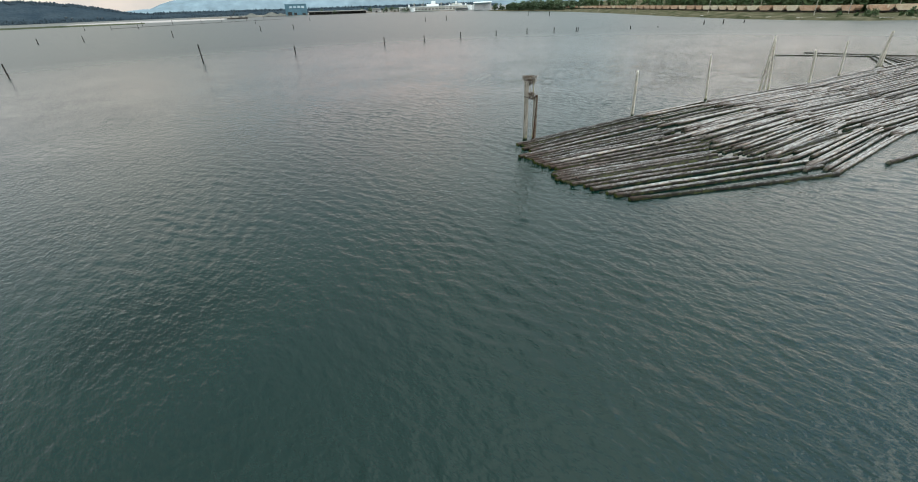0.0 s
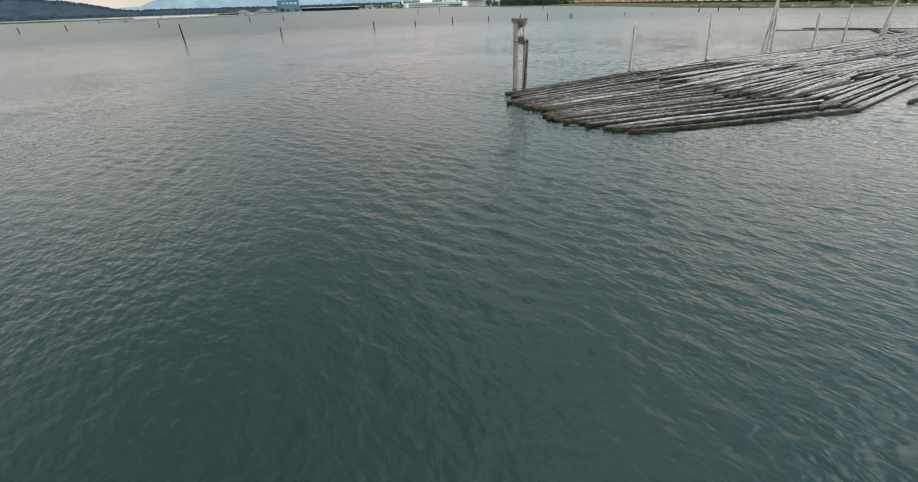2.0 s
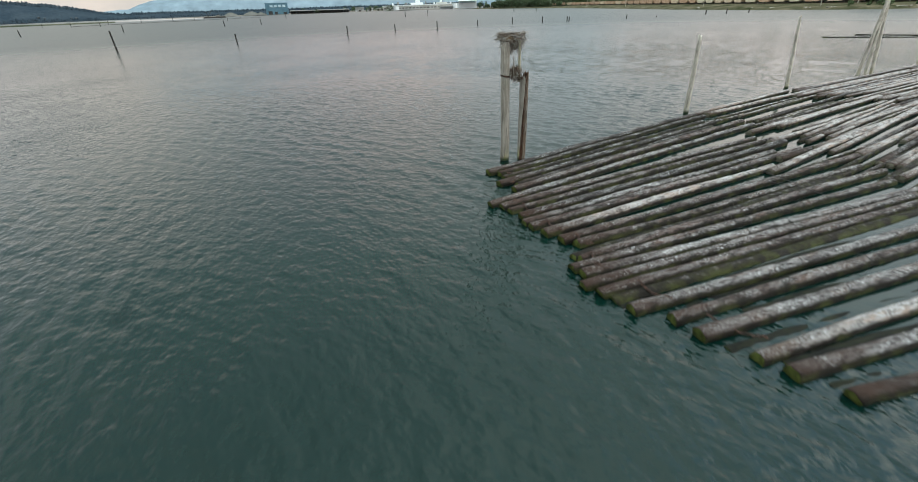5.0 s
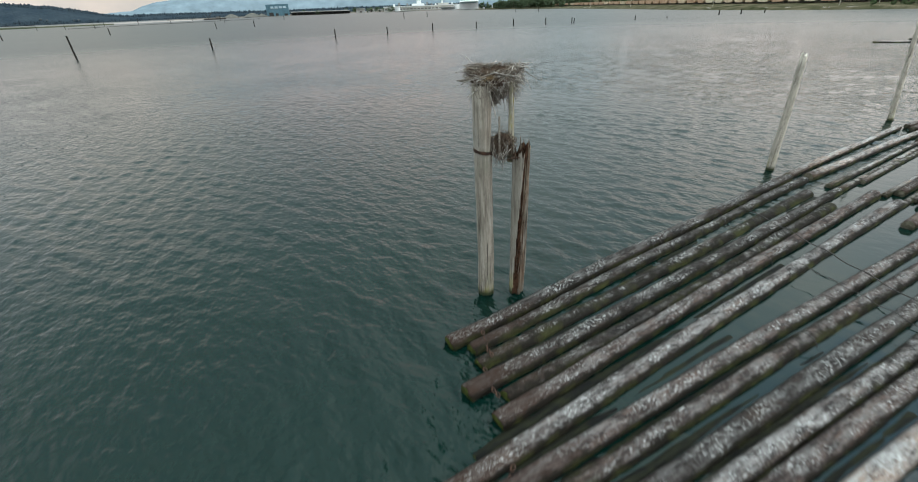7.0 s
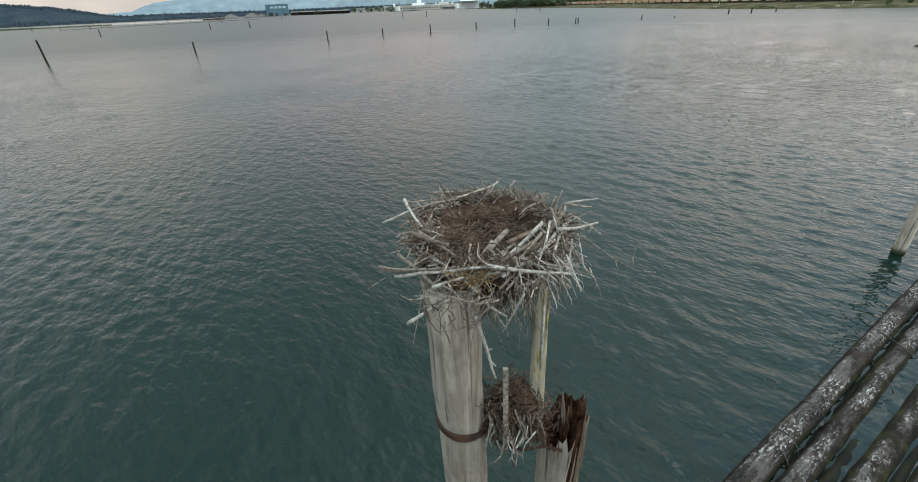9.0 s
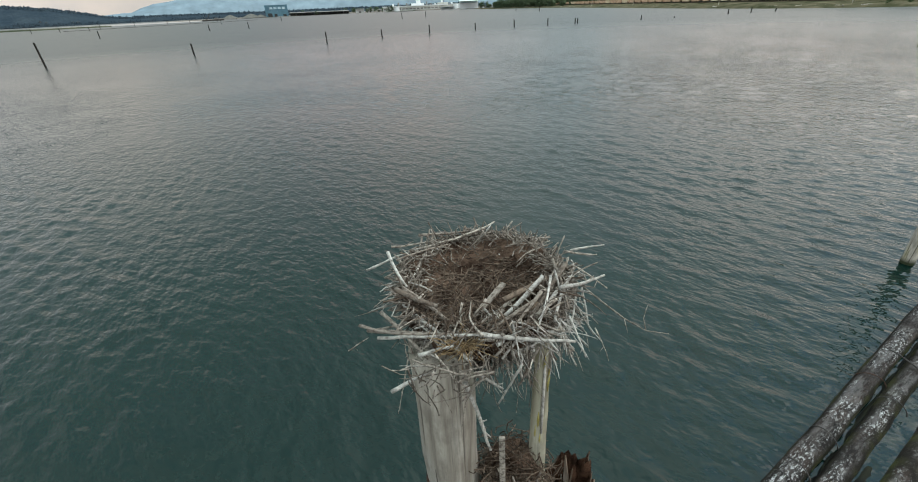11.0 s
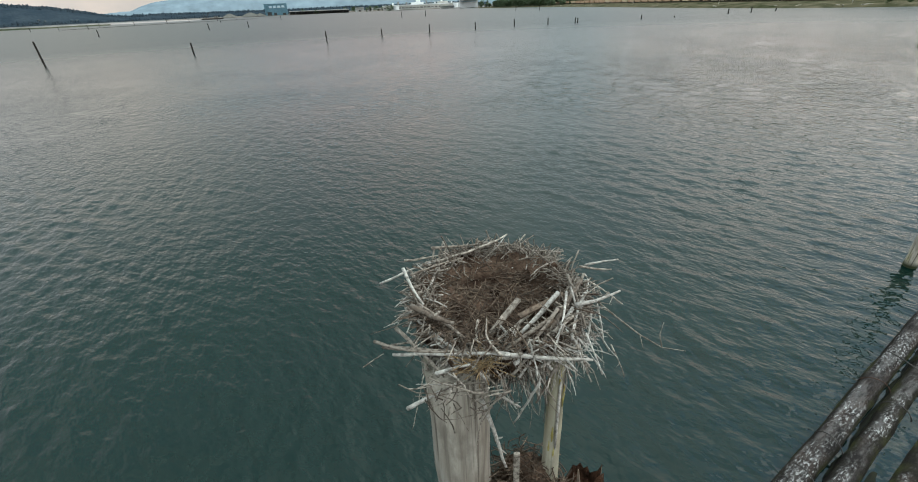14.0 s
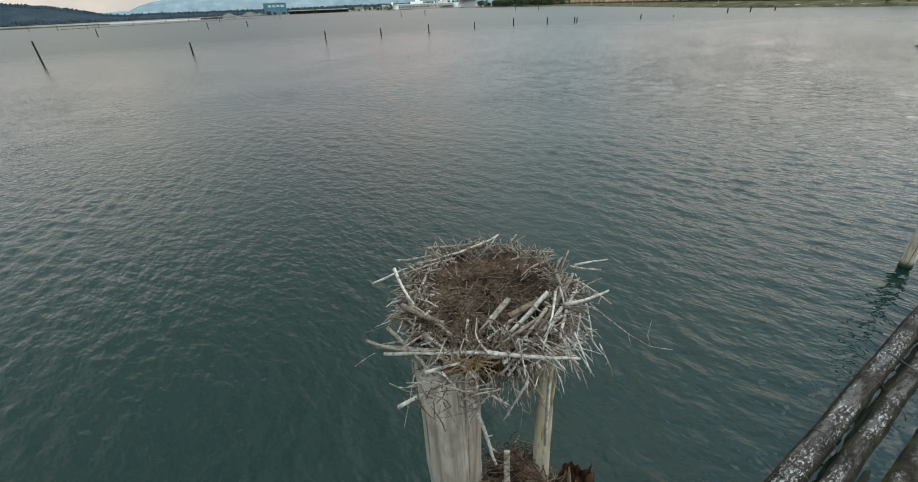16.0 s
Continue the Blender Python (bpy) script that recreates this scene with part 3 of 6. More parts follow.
# ---- logs of the raft ----
def make_log(a, b, r0, r1, rng, label=None, mat=None, z=0.06, group="logs of the raft", tilt=0.0, mossy=False):
    """One floating log from a to b, thicker at a."""
    a, b = Vector((a[0], a[1], 0)), Vector((b[0], b[1], 0))
    length = (b - a).length
    heading = math.atan2(b.y - a.y, b.x - a.x)
    sides, n = 16, max(8, int(length / (0.22 if r0 > 0.165 and a.x < 8 else 0.45)))
    verts, faces, slots = [], [], []
    bend, phase = rng.uniform(-0.004, 0.004) * length, rng.uniform(0, 6)
    seed = Vector((rng.uniform(0, 90), rng.uniform(0, 90), 0))
    xs = [0.0, 0.03] + [length * (i + 1) / n for i in range(n - 1)] + [length - 0.03, length]
    for j, x in enumerate(xs):
        f = x / length
        r = (r0 + (r1 - r0) * f) * (0.9 if j in (0, len(xs) - 1) else 1.0) * (1 + 0.03 * math.sin(x * 0.7 + phase))
        cy = bend * math.sin(math.pi * f) + 0.010 * math.sin(x * 0.8 + phase)
        cz = 0.015 * math.sin(x * 0.9 + phase * 2)
        for k in range(sides):
            t = 2 * math.pi * k / sides
            q = r * (1 + 0.11 * noise.noise(Vector((x * 0.8, 1.6 * math.cos(t), 1.6 * math.sin(t))) + seed)
                     + 0.11 * noise.noise(Vector((x * 3.1, 3 * math.cos(t), 3 * math.sin(t))) + seed))
            ragged = 0.05 * noise.noise(Vector((3 * math.cos(t), 3 * math.sin(t), 7.0)) + seed) + 0.05 * math.sin(t) * math.cos(phase) if j in (0, 1) else 0.0
            verts.append((x + ragged, cy + q * math.cos(t), cz + q * math.sin(t)))
    for j in range(len(xs) - 1):
        for k in range(sides):
            p, q = j * sides + k, j * sides + (k + 1) % sides
            faces.append((p, p + sides, q + sides, q))
            slots.append(0)
    last = (len(xs) - 1) * sides
    faces.append(tuple(range(sides)))
    faces.append(tuple(last + k for k in reversed(range(sides))))
    slots += [1, 1]
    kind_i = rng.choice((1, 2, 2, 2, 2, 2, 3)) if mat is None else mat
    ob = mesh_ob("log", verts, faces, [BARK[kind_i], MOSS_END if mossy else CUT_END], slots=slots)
    ob.matrix_world = Matrix.Translation((a.x, a.y, z)) @ pose(0, 0, 0, rng.uniform(0, 1), tilt, math.degrees(heading))
    words = ("brown weathered boom log floating in the raft", "grey weathered boom log spotted with droppings, afloat", "bleached boom log whitened by bird droppings, afloat", "dark waterlogged boom log with white flecks, afloat", "wet log awash between the raft's logs, black with gap shade")
    return tagged(ob, label or words[kind_i], "log", group)


def lerp(a, b, t):
    return (a[0] + (b[0] - a[0]) * t, a[1] + (b[1] - a[1]) * t)


def along(line, t):
    """A point at fraction t of a polyline given as (t, x, y) stops."""
    for (t0, x0, y0), (t1, x1, y1) in zip(line, line[1:]):
        if t <= t1:
            return lerp((x0, y0), (x1, y1), (t - t0) / (t1 - t0))
    return line[-1][1:]


FAR_EDGE = [(0, -0.6, -1.85), (1, 11.0, 8.0), (2, 20.9, 15.6), (3, 34.8, 24.7), (4, 50.6, 37.0), (5, 61.5, 45.5)]
NEAR_EDGE = [(0, 6.2, -12.6), (1, 20.0, -7.8), (2, 30.0, 1.8), (3, 41.6, 10.0), (4, 57.0, 21.5), (5, 71.0, 32.0)]


RAFT_LOGS = []


def build_raft():
    rng = random.Random(5)
    # the first row, from the far edge inward: butt x, y and thin end x, y
    outer = [(-0.64, -1.84, 10.86, 7.8), (-0.17, -1.95, 11.35, 7.67), (0.01, -2.33, 10.76, 6.38), (-0.16, -3.08, 11.85, 6.6), (0.5, -3.1, 10.9, 5.4), (0.41, -3.61, 12.75, 6.25),
             (-0.41, -4.99, 12.94, 5.54), (-0.01, -5.16, 11.87, 3.05), (0.25, -5.48, 12.6, 2.94), (0.6, -5.91, 12.82, 2.35), (0.67, -6.31, 11.6, 0.84), (0.89, -6.59, 12.87, 1.18),
             (1.25, -7.0, 10.65, -0.98)]
    inner = [(1.72, -7.38, 14.53, 0.27), (2.12, -7.6, 13.86, -0.94), (1.93, -8.26, 12.73, -1.8), (2.09, -8.42, 14.34, -1.44), (1.85, -8.86, 13.91, -2.51), (2.07, -9.14, 14.18, -3.28), (2.0, -9.63, 13.63, -3.85), (2.35, -9.9, 14.0, -4.05),
             (2.63, -10.1, 14.34, -4.19), (2.91, -10.51, 15.14, -4.68), (3.69, -10.74, 17.56, -4.22), (4.06, -11.24, 19.07, -4.59), (4.9, -11.82, 19.37, -5.39), (5.32, -12.19, 19.78, -6.4),
             (6.04, -12.62, 19.88, -7.81)]
    first = outer + inner
    RAFT_LOGS.extend(first)
    low = (15, 21)
    looks = (3, 3, 3, 3, 3, 0, 1, 0, 0, 3, 1, 0, 2, 0, 0, 1, 0, 0, 1, 0, 0, 0, 1, 0, 1, 2, 1, 3)
    for i, (x0, y0, x1, y1) in enumerate(first):
        sunk = i in low
        make_log((x0, y0), (x1, y1), rng.uniform(0.165, 0.20), rng.uniform(0.15, 0.185), rng, z=-0.05 if sunk else -0.02 if i in (2, 4) else rng.uniform(0.015, 0.065), mossy=True, mat=looks[i])
        if i + 1 < len(first):
            nx0, ny0, nx1, ny1 = first[i + 1]
            a, c = lerp((x0, y0), (nx0, ny0), 0.5), lerp((x1, y1), (nx1, ny1), 0.5)
            mid, mid_next = lerp((x0, y0), (x1, y1), 0.3), lerp((nx0, ny0), (nx1, ny1), 0.3)
            if i in (12, 19) or math.dist(mid, mid_next) < 0.45:
                continue
            # filler log added in the gap, near black to stand in for shade there
            make_log(lerp(a, c, rng.uniform(0.0, 0.03)), lerp(a, c, rng.uniform(0.86, 0.98) if i < 4 else rng.uniform(0.38, 0.66)), 0.16, 0.14, rng, mat=4, z=rng.uniform(-0.150, -0.125), mossy=True)
    for row, count in ((1, 48), (2, 56), (3, 50), (4, 40)):
        for i in range(count):
            u = (i + rng.uniform(-0.3, 0.3)) / (count - 1)
            u = min(max(u, 0), 1)
            if row == 1 and (u < 0.30 or (u < 0.93 and rng.random() < 0.10)):
                continue
            s0 = row + rng.uniform(-0.20, 0.16) * (0.3 if u < 0.05 or u > 0.95 else 1) + (0.12 * math.sin(math.pi * u) if row == 1 else -0.08)
            s1 = row + 1 + rng.uniform(-0.12, 0.22)
            drift = rng.uniform(-0.012, 0.012)
            a = lerp(along(FAR_EDGE, s0), along(NEAR_EDGE, s0), u)
            b = lerp(along(FAR_EDGE, min(s1, 5)), along(NEAR_EDGE, min(s1, 5)), min(max(u + drift, 0), 1))
            make_log(a, b, rng.uniform(0.115, 0.17), rng.uniform(0.09, 0.135), rng, z=rng.uniform(0.055, 0.11))
    # the second row's butts lie scattered, with still water between them
    for x, y in ((10.9, 7.95), (11.5, 7.75), (13.5, 6.3), (12.0, 3.9), (12.1, 2.2), (11.3, -0.15), (10.2, -1.65), (13.9, 5.0), (15.0, 3.4), (13.4, 1.2), (14.6, 0.4), (14.9, -0.9), (14.2, -2.4), (15.6, -2.2), (16.4, 4.4)):
        reach, turn = rng.uniform(10.5, 14.5), radians(rng.uniform(35.5, 38.5))
        make_log((x, y), (x + reach * math.cos(turn), y + reach * math.sin(turn)), rng.uniform(0.15, 0.19), rng.uniform(0.11, 0.15), rng, z=rng.uniform(0.05, 0.10))
    for i in range(13):
        f = i / 12
        x, y = lerp((11.6, 7.4), (14.2, 2.6), f)
        reach, turn = rng.uniform(9.0, 13.0), radians(rng.uniform(36.5, 38.5))
        x += rng.uniform(-0.6, 1.8)
        make_log((x, y), (x + reach * math.cos(turn), y + reach * math.sin(turn)), rng.uniform(0.10, 0.13), rng.uniform(0.08, 0.11), rng, z=rng.uniform(0.02, 0.06), mat=rng.choice((1, 2, 2, 2)))
    # thin logs adrift across the open water between the rows
    for i in range(16):
        x, y = lerp((12.4, -1.6), (17.4, -5.0), (i + rng.uniform(-0.4, 0.4)) / 15)
        reach, turn = rng.uniform(8.0, 12.5), radians(rng.uniform(34.5, 39.0))
        x, y = x - 0.9 * rng.random(), y + rng.uniform(-0.3, 0.3)
        make_log((x, y), (x + reach * math.cos(turn), y + reach * math.sin(turn)), rng.uniform(0.09, 0.125), rng.uniform(0.07, 0.10), rng, z=rng.uniform(0.02, 0.05), mat=rng.choice((1, 2, 2, 3)))
    # loose logs lying between the first two rows
    for a, b, r in (((16.9, -4.75), (25.4, 1.95), 0.17), ((17.6, -3.75), (25.9, 2.75), 0.15), ((18.4, -3.6), (27.0, 2.6), 0.13), ((19.6, -3.4), (28.0, 2.9), 0.12)):
        make_log(a, b, r, r * 0.8, rng, z=0.05)
    # a stray log off the near side and a boom of long sticks beyond
    make_log((24.2, -5.6), (34.6, 1.2), 0.16, 0.13, rng, "grey log drifting loose beside the raft", 1, group="stray logs")
    for a, b in (((47.1, 57.4), (60.8, 52.2)), ((53.4, 60.2), (66.9, 51.6)), ((66.0, 52.4), (78.0, 45.5))):
        make_log(a, b, 0.12, 0.10, rng, "long grey boom stick floating beyond the raft", 3, z=0.02, group="boom sticks")
    # logs drawn across the end of the raft
    for i in range(11):
        f = i / 10
        a, b = lerp((59.8, 52.0), (66.5, 50.6), f), lerp((53.6, 39.6), (72.0, 40.5), f)
        make_log((a[0] + rng.uniform(-0.4, 0.4), a[1]), b, 0.17, 0.14, rng, group="boom sticks")


build_raft()


# ---- piles and posts ----
def make_post(base, top, r0, r1, mat, label, category="post", name="mooring_post", group="", seed=0, ragged=0.03, sides=14):
    rng = random.Random(seed)
    b, t = Vector(base), Vector(top)
    d = t - b
    b = b - d.normalized() * 1.2
    n = 14
    verts, faces = [], []
    pts, rad = [], []
    for i in range(n + 1):
        f = i / n
        pts.append(b.lerp(t, f) + Vector((rng.uniform(-1, 1), rng.uniform(-1, 1), 0)) * r0 * 0.06)
        rad.append(r0 + (r1 - r0) * f)
    for i, p in enumerate(pts):
        for k in range(sides):
            a = 2 * math.pi * k / sides
            q = rad[i] * (1 + 0.05 * noise.noise(Vector((2 * math.cos(a), 2 * math.sin(a), p.z * 0.35 + seed))))
            lift = rng.uniform(-ragged, ragged) if i == n else 0
            verts.append(p + Vector((q * math.cos(a), q * math.sin(a), lift)))
    for i in range(n):
        for k in range(sides):
            p, q = i * sides + k, i * sides + (k + 1) % sides
            faces.append((p, q, q + sides, p + sides))
    verts.append(pts[-1] + Vector((0, 0, -0.03)))
    for k in range(sides):
        faces.append((n * sides + k, n * sides + (k + 1) % sides, len(verts) - 1))
    ob = mesh_ob(name, verts, faces, mat)
    return tagged(ob, label, category, group)


# nest pile with its iron band
pile = make_post((0.03, 0.12, 0), (-0.048, 0.018, 4.80), 0.19, 0.18, PILE, "tall grey weathered timber pile carrying the nest", "pile", "timber_column", seed=3, sides=20)

# posts along the far edge of the raft
RAFT_POSTS = [((10.78, 8.90), (10.63, 8.84, 4.2), 0.13, 0.09), ((20.4, 16.5), (20.0, 16.8, 4.65), 0.12, 0.07), ((27.85, 20.7), (27.95, 20.8, 6.0), 0.11, 0.08),
              ((28.3, 20.5), (28.0, 20.9, 5.4), 0.11, 0.08), ((28.95, 20.8), (28.15, 21.0, 5.6), 0.11, 0.08), ((35.9, 25.5), (35.5, 25.7, 4.0), 0.13, 0.11),
              ((43.3, 32.3), (43.0, 32.5, 4.35), 0.13, 0.07), ((52.8, 39.7), (53.0, 39.65, 4.9), 0.16, 0.13), ((53.2, 39.6), (53.0, 39.8, 4.4), 0.16, 0.11)]
for i, (b, t, r0, r1) in enumerate(RAFT_POSTS):
    make_post((*b, 0), t, r0 * 1.2, r1 * 1.2, PILE_PALE, "slim bleached timber pile standing beside the log raft", "pile", "mooring_post", "piles along the raft", seed=20 + i, ragged=0.12, sides=10)

# single dark posts out in the water: x, y, height
NEAR_WATER = [(-80.1, 68.7, 3.95), (-62.8, 83.9, 2.05), (-43.8, 106.2, 2.25), (-33.2, 117.5, 1.85), (-21.5, 123, 2.2), (-9.9, 133, 1.85), (1.2, 140, 2.05), (11.1, 140.4, 2.0),
             (19.5, 144.8, 1.65), (20.2, 144.9, 1.5), (40.8, 153, 1.3), (52.3, 158, 0.5), (72.7, 168, 1.5), (80.8, 170, 1.7), (90, 173, 1.1), (-109, 45.5, 2.7)]
OPEN_WATER = [(-189, 195, 3.2), (-241, 166, 2.7), (-225, 176, 2.9), (-160, 234, 3.1), (-144.5, 246, 3.2), (-235, 465, 4), (-73, 314, 3.6), (-60, 332, 3.6),
             (-282, 434, 3.6), (-448, 393, 4), (-405, 381, 4), (-372, 378, 4), (4, 392, 3.6), (21, 361, 3.6), (-440, 510, 7), (-425, 545, 6),
             (-420, 580, 5), (-400, 610, 6), (-390, 640, 5), (-448, 470, 5)]
FAR_POSTS = NEAR_WATER + OPEN_WATER
for i, (x, y, h) in enumerate(FAR_POSTS):
    rg = random.Random(60 + i)
    make_post((x, y, 0), (x + rg.uniform(-0.04, 0.04) * h, y + rg.uniform(-0.05, 0.05) * h, h), 0.17 if y < 160 else 0.22, 0.14 if y < 160 else 0.18, PILE_DARK,
              "dark weathered timber post standing alone in the water", "post", "water_post", "posts out in the water", seed=60 + i, sides=8)


# ---- far shores ----
def strip(name, line, mats, label, category):
    """Land built from cross-sections: for each stop a list of (x, y, z)."""
    verts, faces = [], []
    w = len(line[0])
    for row in line:
        verts += row
    for i in range(len(line) - 1):
        for k in range(w - 1):
            a = i * w + k
            faces.append((a, a + 1, a + w + 1, a + w))
    return tagged(mesh_ob(name, verts, faces, mats), label, category, kind="structure")


SHORE = [(-4.5, 780), (-3.0, 690), (0, 620), (4, 530), (8, 435), (12, 360), (16, 305), (20, 266), (26, 231), (32, 214), (38, 207), (45, 216), (55, 240), (70, 285), (90, 340)]


def shore_at(deg):
    for (a0, r0), (a1, r1) in zip(SHORE, SHORE[1:]):
        if deg <= a1:
            return r0 + (r1 - r0) * (deg - a0) / (a1 - a0)
    return SHORE[-1][1]


def shore_point(deg, back, z):
    """A point that far behind the shoreline, square to it."""
    p0, p1 = polar(deg - 1.5, shore_at(max(deg - 1.5, -4.5))), polar(deg + 1.5, shore_at(deg + 1.5))
    d = (p1 - p0).normalized()
    q = polar(deg, shore_at(deg)) + Vector((-d.y, d.x, 0)) * back
    return Vector((q.x, q.y, z))


def build_right_shore():
    rng = random.Random(8)
    line = []
    for i in range(80):
        deg = -4.4 + i * 94 / 79
        line.append([tuple(shore_point(deg, back, z + rng.uniform(-j, j))) for back, z, j in
                     ((-3, -0.6, 0), (0 + rng.uniform(-1, 1), 0.1, 0), (3, 0.8, 0.25), (8, 0.9, 0.12), (24, 1.0, 0.1), (30.5, 1.55, 0.02), (37.5, 1.55, 0.02), (41, 1.2, 0.15), (50, 2.5, 0.6), (70, 5, 1), (120, 8, 1), (220, 9, 1))])
    strip("shore_bank", line, BANK, "low grassy bank along the railway", "bank")


build_right_shore()


def build_train():
    """Hopper cars on the track along the shore."""
    track, s = [], 0.0
    degs = [-2 + 0.25 * i for i in range(250)]
    pts = [shore_point(d, 34, 1.65) for d in degs]
    rail_v, rail_f = [], []
    for off in (-0.75, 0.75):
        line = [shore_point(d, 34 + off, 1.62) for d in degs[::3]]
        tube(line, [0.09] * len(line), 4, verts=rail_v, faces=rail_f)
    tagged(mesh_ob("rails", rail_v, rail_f, RUST), "rusty steel rails on the shore track", "rails", kind="structure")
    gap = 1.25

    def make_car(mat, length):
        car = empty("hopper_car", Matrix(), "rust-tan open hopper wagon standing on the shore track", "railway wagon", "wagons of the train")
        bm = bmesh.new()
        h0, h1, w = 0.65, 2.85, 1.5
        prof = [(-length / 2, h1), (length / 2, h1), (length / 2 - 0.2, 1.75), (length / 2 - 1.3, h0), (-length / 2 + 1.3, h0), (-length / 2 + 0.2, 1.75)]
        left = [bm.verts.new((x, -w, z)) for x, z in prof]
        right = [bm.verts.new((x, w, z)) for x, z in prof]
        bm.faces.new(left[::-1])
        bm.faces.new(right)
        for k in range(1, 6):
            bm.faces.new((left[k], left[(k + 1) % 6], right[(k + 1) % 6], right[k]))
        bm.faces.new((left[0], left[1], right[1], right[0])).select = True
        bmesh.ops.recalc_face_normals(bm, faces=bm.faces[:])
        top = [f for f in bm.faces if f.calc_center_median().z > h1 - 0.01]
        r = bmesh.ops.inset_region(bm, faces=top, thickness=0.12)
        bmesh.ops.translate(bm, verts=list({v for f in top for v in f.verts}), vec=(0, 0, -0.7))
        part("body", bm, mat, car)
        for i in range(9):
            x = -length / 2 + 0.6 + i * (length - 1.2) / 8
            for side in (-1, 1):
                part("rib", box(x - 0.06, x + 0.06, side * w - 0.05, side * w + 0.05, 1.9, h1), mat, car)
        part("underframe", box(-length / 2, length / 2, -0.5, 0.5, 0.75, 1.0), CAR_DARK, car)
        for end in (-1, 1):
            mid = end * (length / 2 - 1.4)
            bm = bmesh.new()
            box_bm(bm, mid - 1.1, mid + 1.1, -1.0, -0.84, 0.35, 0.70)
            box_bm(bm, mid - 1.1, mid + 1.1, 0.84, 1.0, 0.35, 0.70)
            box_bm(bm, mid - 0.2, mid + 0.2, -0.9, 0.9, 0.45, 0.78)
            bogie = part("bogie", bm, CAR_DARK, car)
            for dx in (-0.85, 0.85):
                for dy in (-0.75, 0.75):
                    bm = bmesh.new()
                    g = bmesh.ops.create_cone(bm, cap_ends=True, segments=14, radius1=0.42, radius2=0.42, depth=0.14)
                    bmesh.ops.transform(bm, matrix=pose(mid + dx, dy, 0.42, 90, 0, 0), verts=g["verts"])
                    part("wheel", bm, CAR_DARK, bogie)
        return car

    lengths = (10.6, 10.9, 8.0, 8.3, 7.8)
    protos = [make_car(m, q) for m, q in zip((CAR_RUST[0], CAR_RUST[1], CAR_RUST[0], CAR_RUST[1], CAR_RUST[2]), lengths)]
    used = [False] * 5
    rng = random.Random(4)
    CHANGE = 390
    dist, want = 0.0, 6.0
    for p, q in zip(pts, pts[1:]):
        step = (q - p).length
        while dist + step >= want:
            c = p.lerp(q, (want - dist) / step)
            m = Matrix.Translation((c.x, c.y, 1.7)) @ pose(0, 0, 0, 0, 0, math.degrees(math.atan2(q.y - p.y, q.x - p.x)))
            k = rng.choice((0, 1, 1, 1, 1)) if want < CHANGE else rng.choice((2, 2, 3, 4, 4))
            if used[k]:
                copy_thing(protos[k], m)
            else:
                protos[k].matrix_world = m
                used[k] = True
            want += lengths[k] + gap
        dist += step


build_train()


def build_trees(name, spots, mat, rng, label, leaf=0.9, per=170):
    """Broadleaf woodland: trunks and loose crowns of leaf clumps in one sheet."""
    verts, faces, slots = [], [], []
    for x, y, z, h, r in spots:
        tv, tf = len(verts), len(faces)
        tube([(x, y, z - 0.5), (x + rng.uniform(-0.4, 0.4), y, z + h * 0.45), (x + rng.uniform(-0.8, 0.8), y, z + h * 0.8)], [h * 0.022, h * 0.016, h * 0.006], 5, verts=verts, faces=faces)
        slots += [1] * (len(faces) - tf)
        lobes = [(rng.uniform(-0.6, 0.6) * r, rng.uniform(-0.6, 0.6) * r, rng.uniform(0.12, 0.92) * h, rng.uniform(0.3, 0.55) * r) for _ in range(8)]
        for _ in range(per):
            lx, ly, lz, lr = rng.choice(lobes)
            d = Vector((rng.gauss(0, 1), rng.gauss(0, 1), rng.gauss(0, 1))).normalized() * lr * rng.uniform(0.65, 1.05)
            c = Vector((x + lx, y + ly, z + lz)) + d
            u = Vector((rng.gauss(0, 1), rng.gauss(0, 1), rng.gauss(0, 0.6))).normalized()
            w = u.cross(Vector((rng.gauss(0, 1), rng.gauss(0, 1), rng.gauss(0, 1)))).normalized()
            s = leaf * rng.uniform(0.5, 1.2)
            i = len(verts)
            verts += [c - u * s, c + w * s * 0.6, c + u * s, c - w * s * 0.6]
            faces.append((i, i + 1, i + 2, i + 3))
            slots.append(0)
    return tagged(mesh_ob(name, verts, faces, [mat, TRUNK], slots=slots, smooth=False), label, "woodland", kind="stuff")


def build_woods():
    rng = random.Random(12)
    spots = []
    for i in range(470):
        deg = rng.uniform(2.5, 62)
        back = rng.choice((44, 45, 48, 56, 70, 86, 105)) + rng.uniform(-3, 3)
        z = 1.5 + max(0, (back - 40)) * 0.08
        p = shore_point(deg, back, min(z, 7))
        h = rng.uniform(7, 11)
        spots.append((p.x, p.y, p.z, h, h * 0.42))
    build_trees("woodland", spots, LEAF, rng, "dense dark green broadleaf wood behind the railway")
    spots = []
    for i in range(150):
        p = shore_point(rng.uniform(-4.2, 3.8), rng.uniform(4, 60), 0.9)
        h = rng.uniform(6, 12)
        spots.append((p.x, p.y, p.z, h, h * 0.5))
    build_trees("point_trees", spots, LEAF_DARK, rng, "bushy green trees on the low point", 1.1, 150)
    spots = []
    for i in range(16):
        p = shore_point(rng.uniform(34.0, 48), rng.uniform(9, 15), 0.8)
        h = rng.uniform(1.5, 3.2)
        spots.append((p.x, p.y, p.z, h, h * 0.6))
    build_trees("bushes", spots, LEAF, rng, "scrubby bushes on the bank before the train", 0.35, 120)


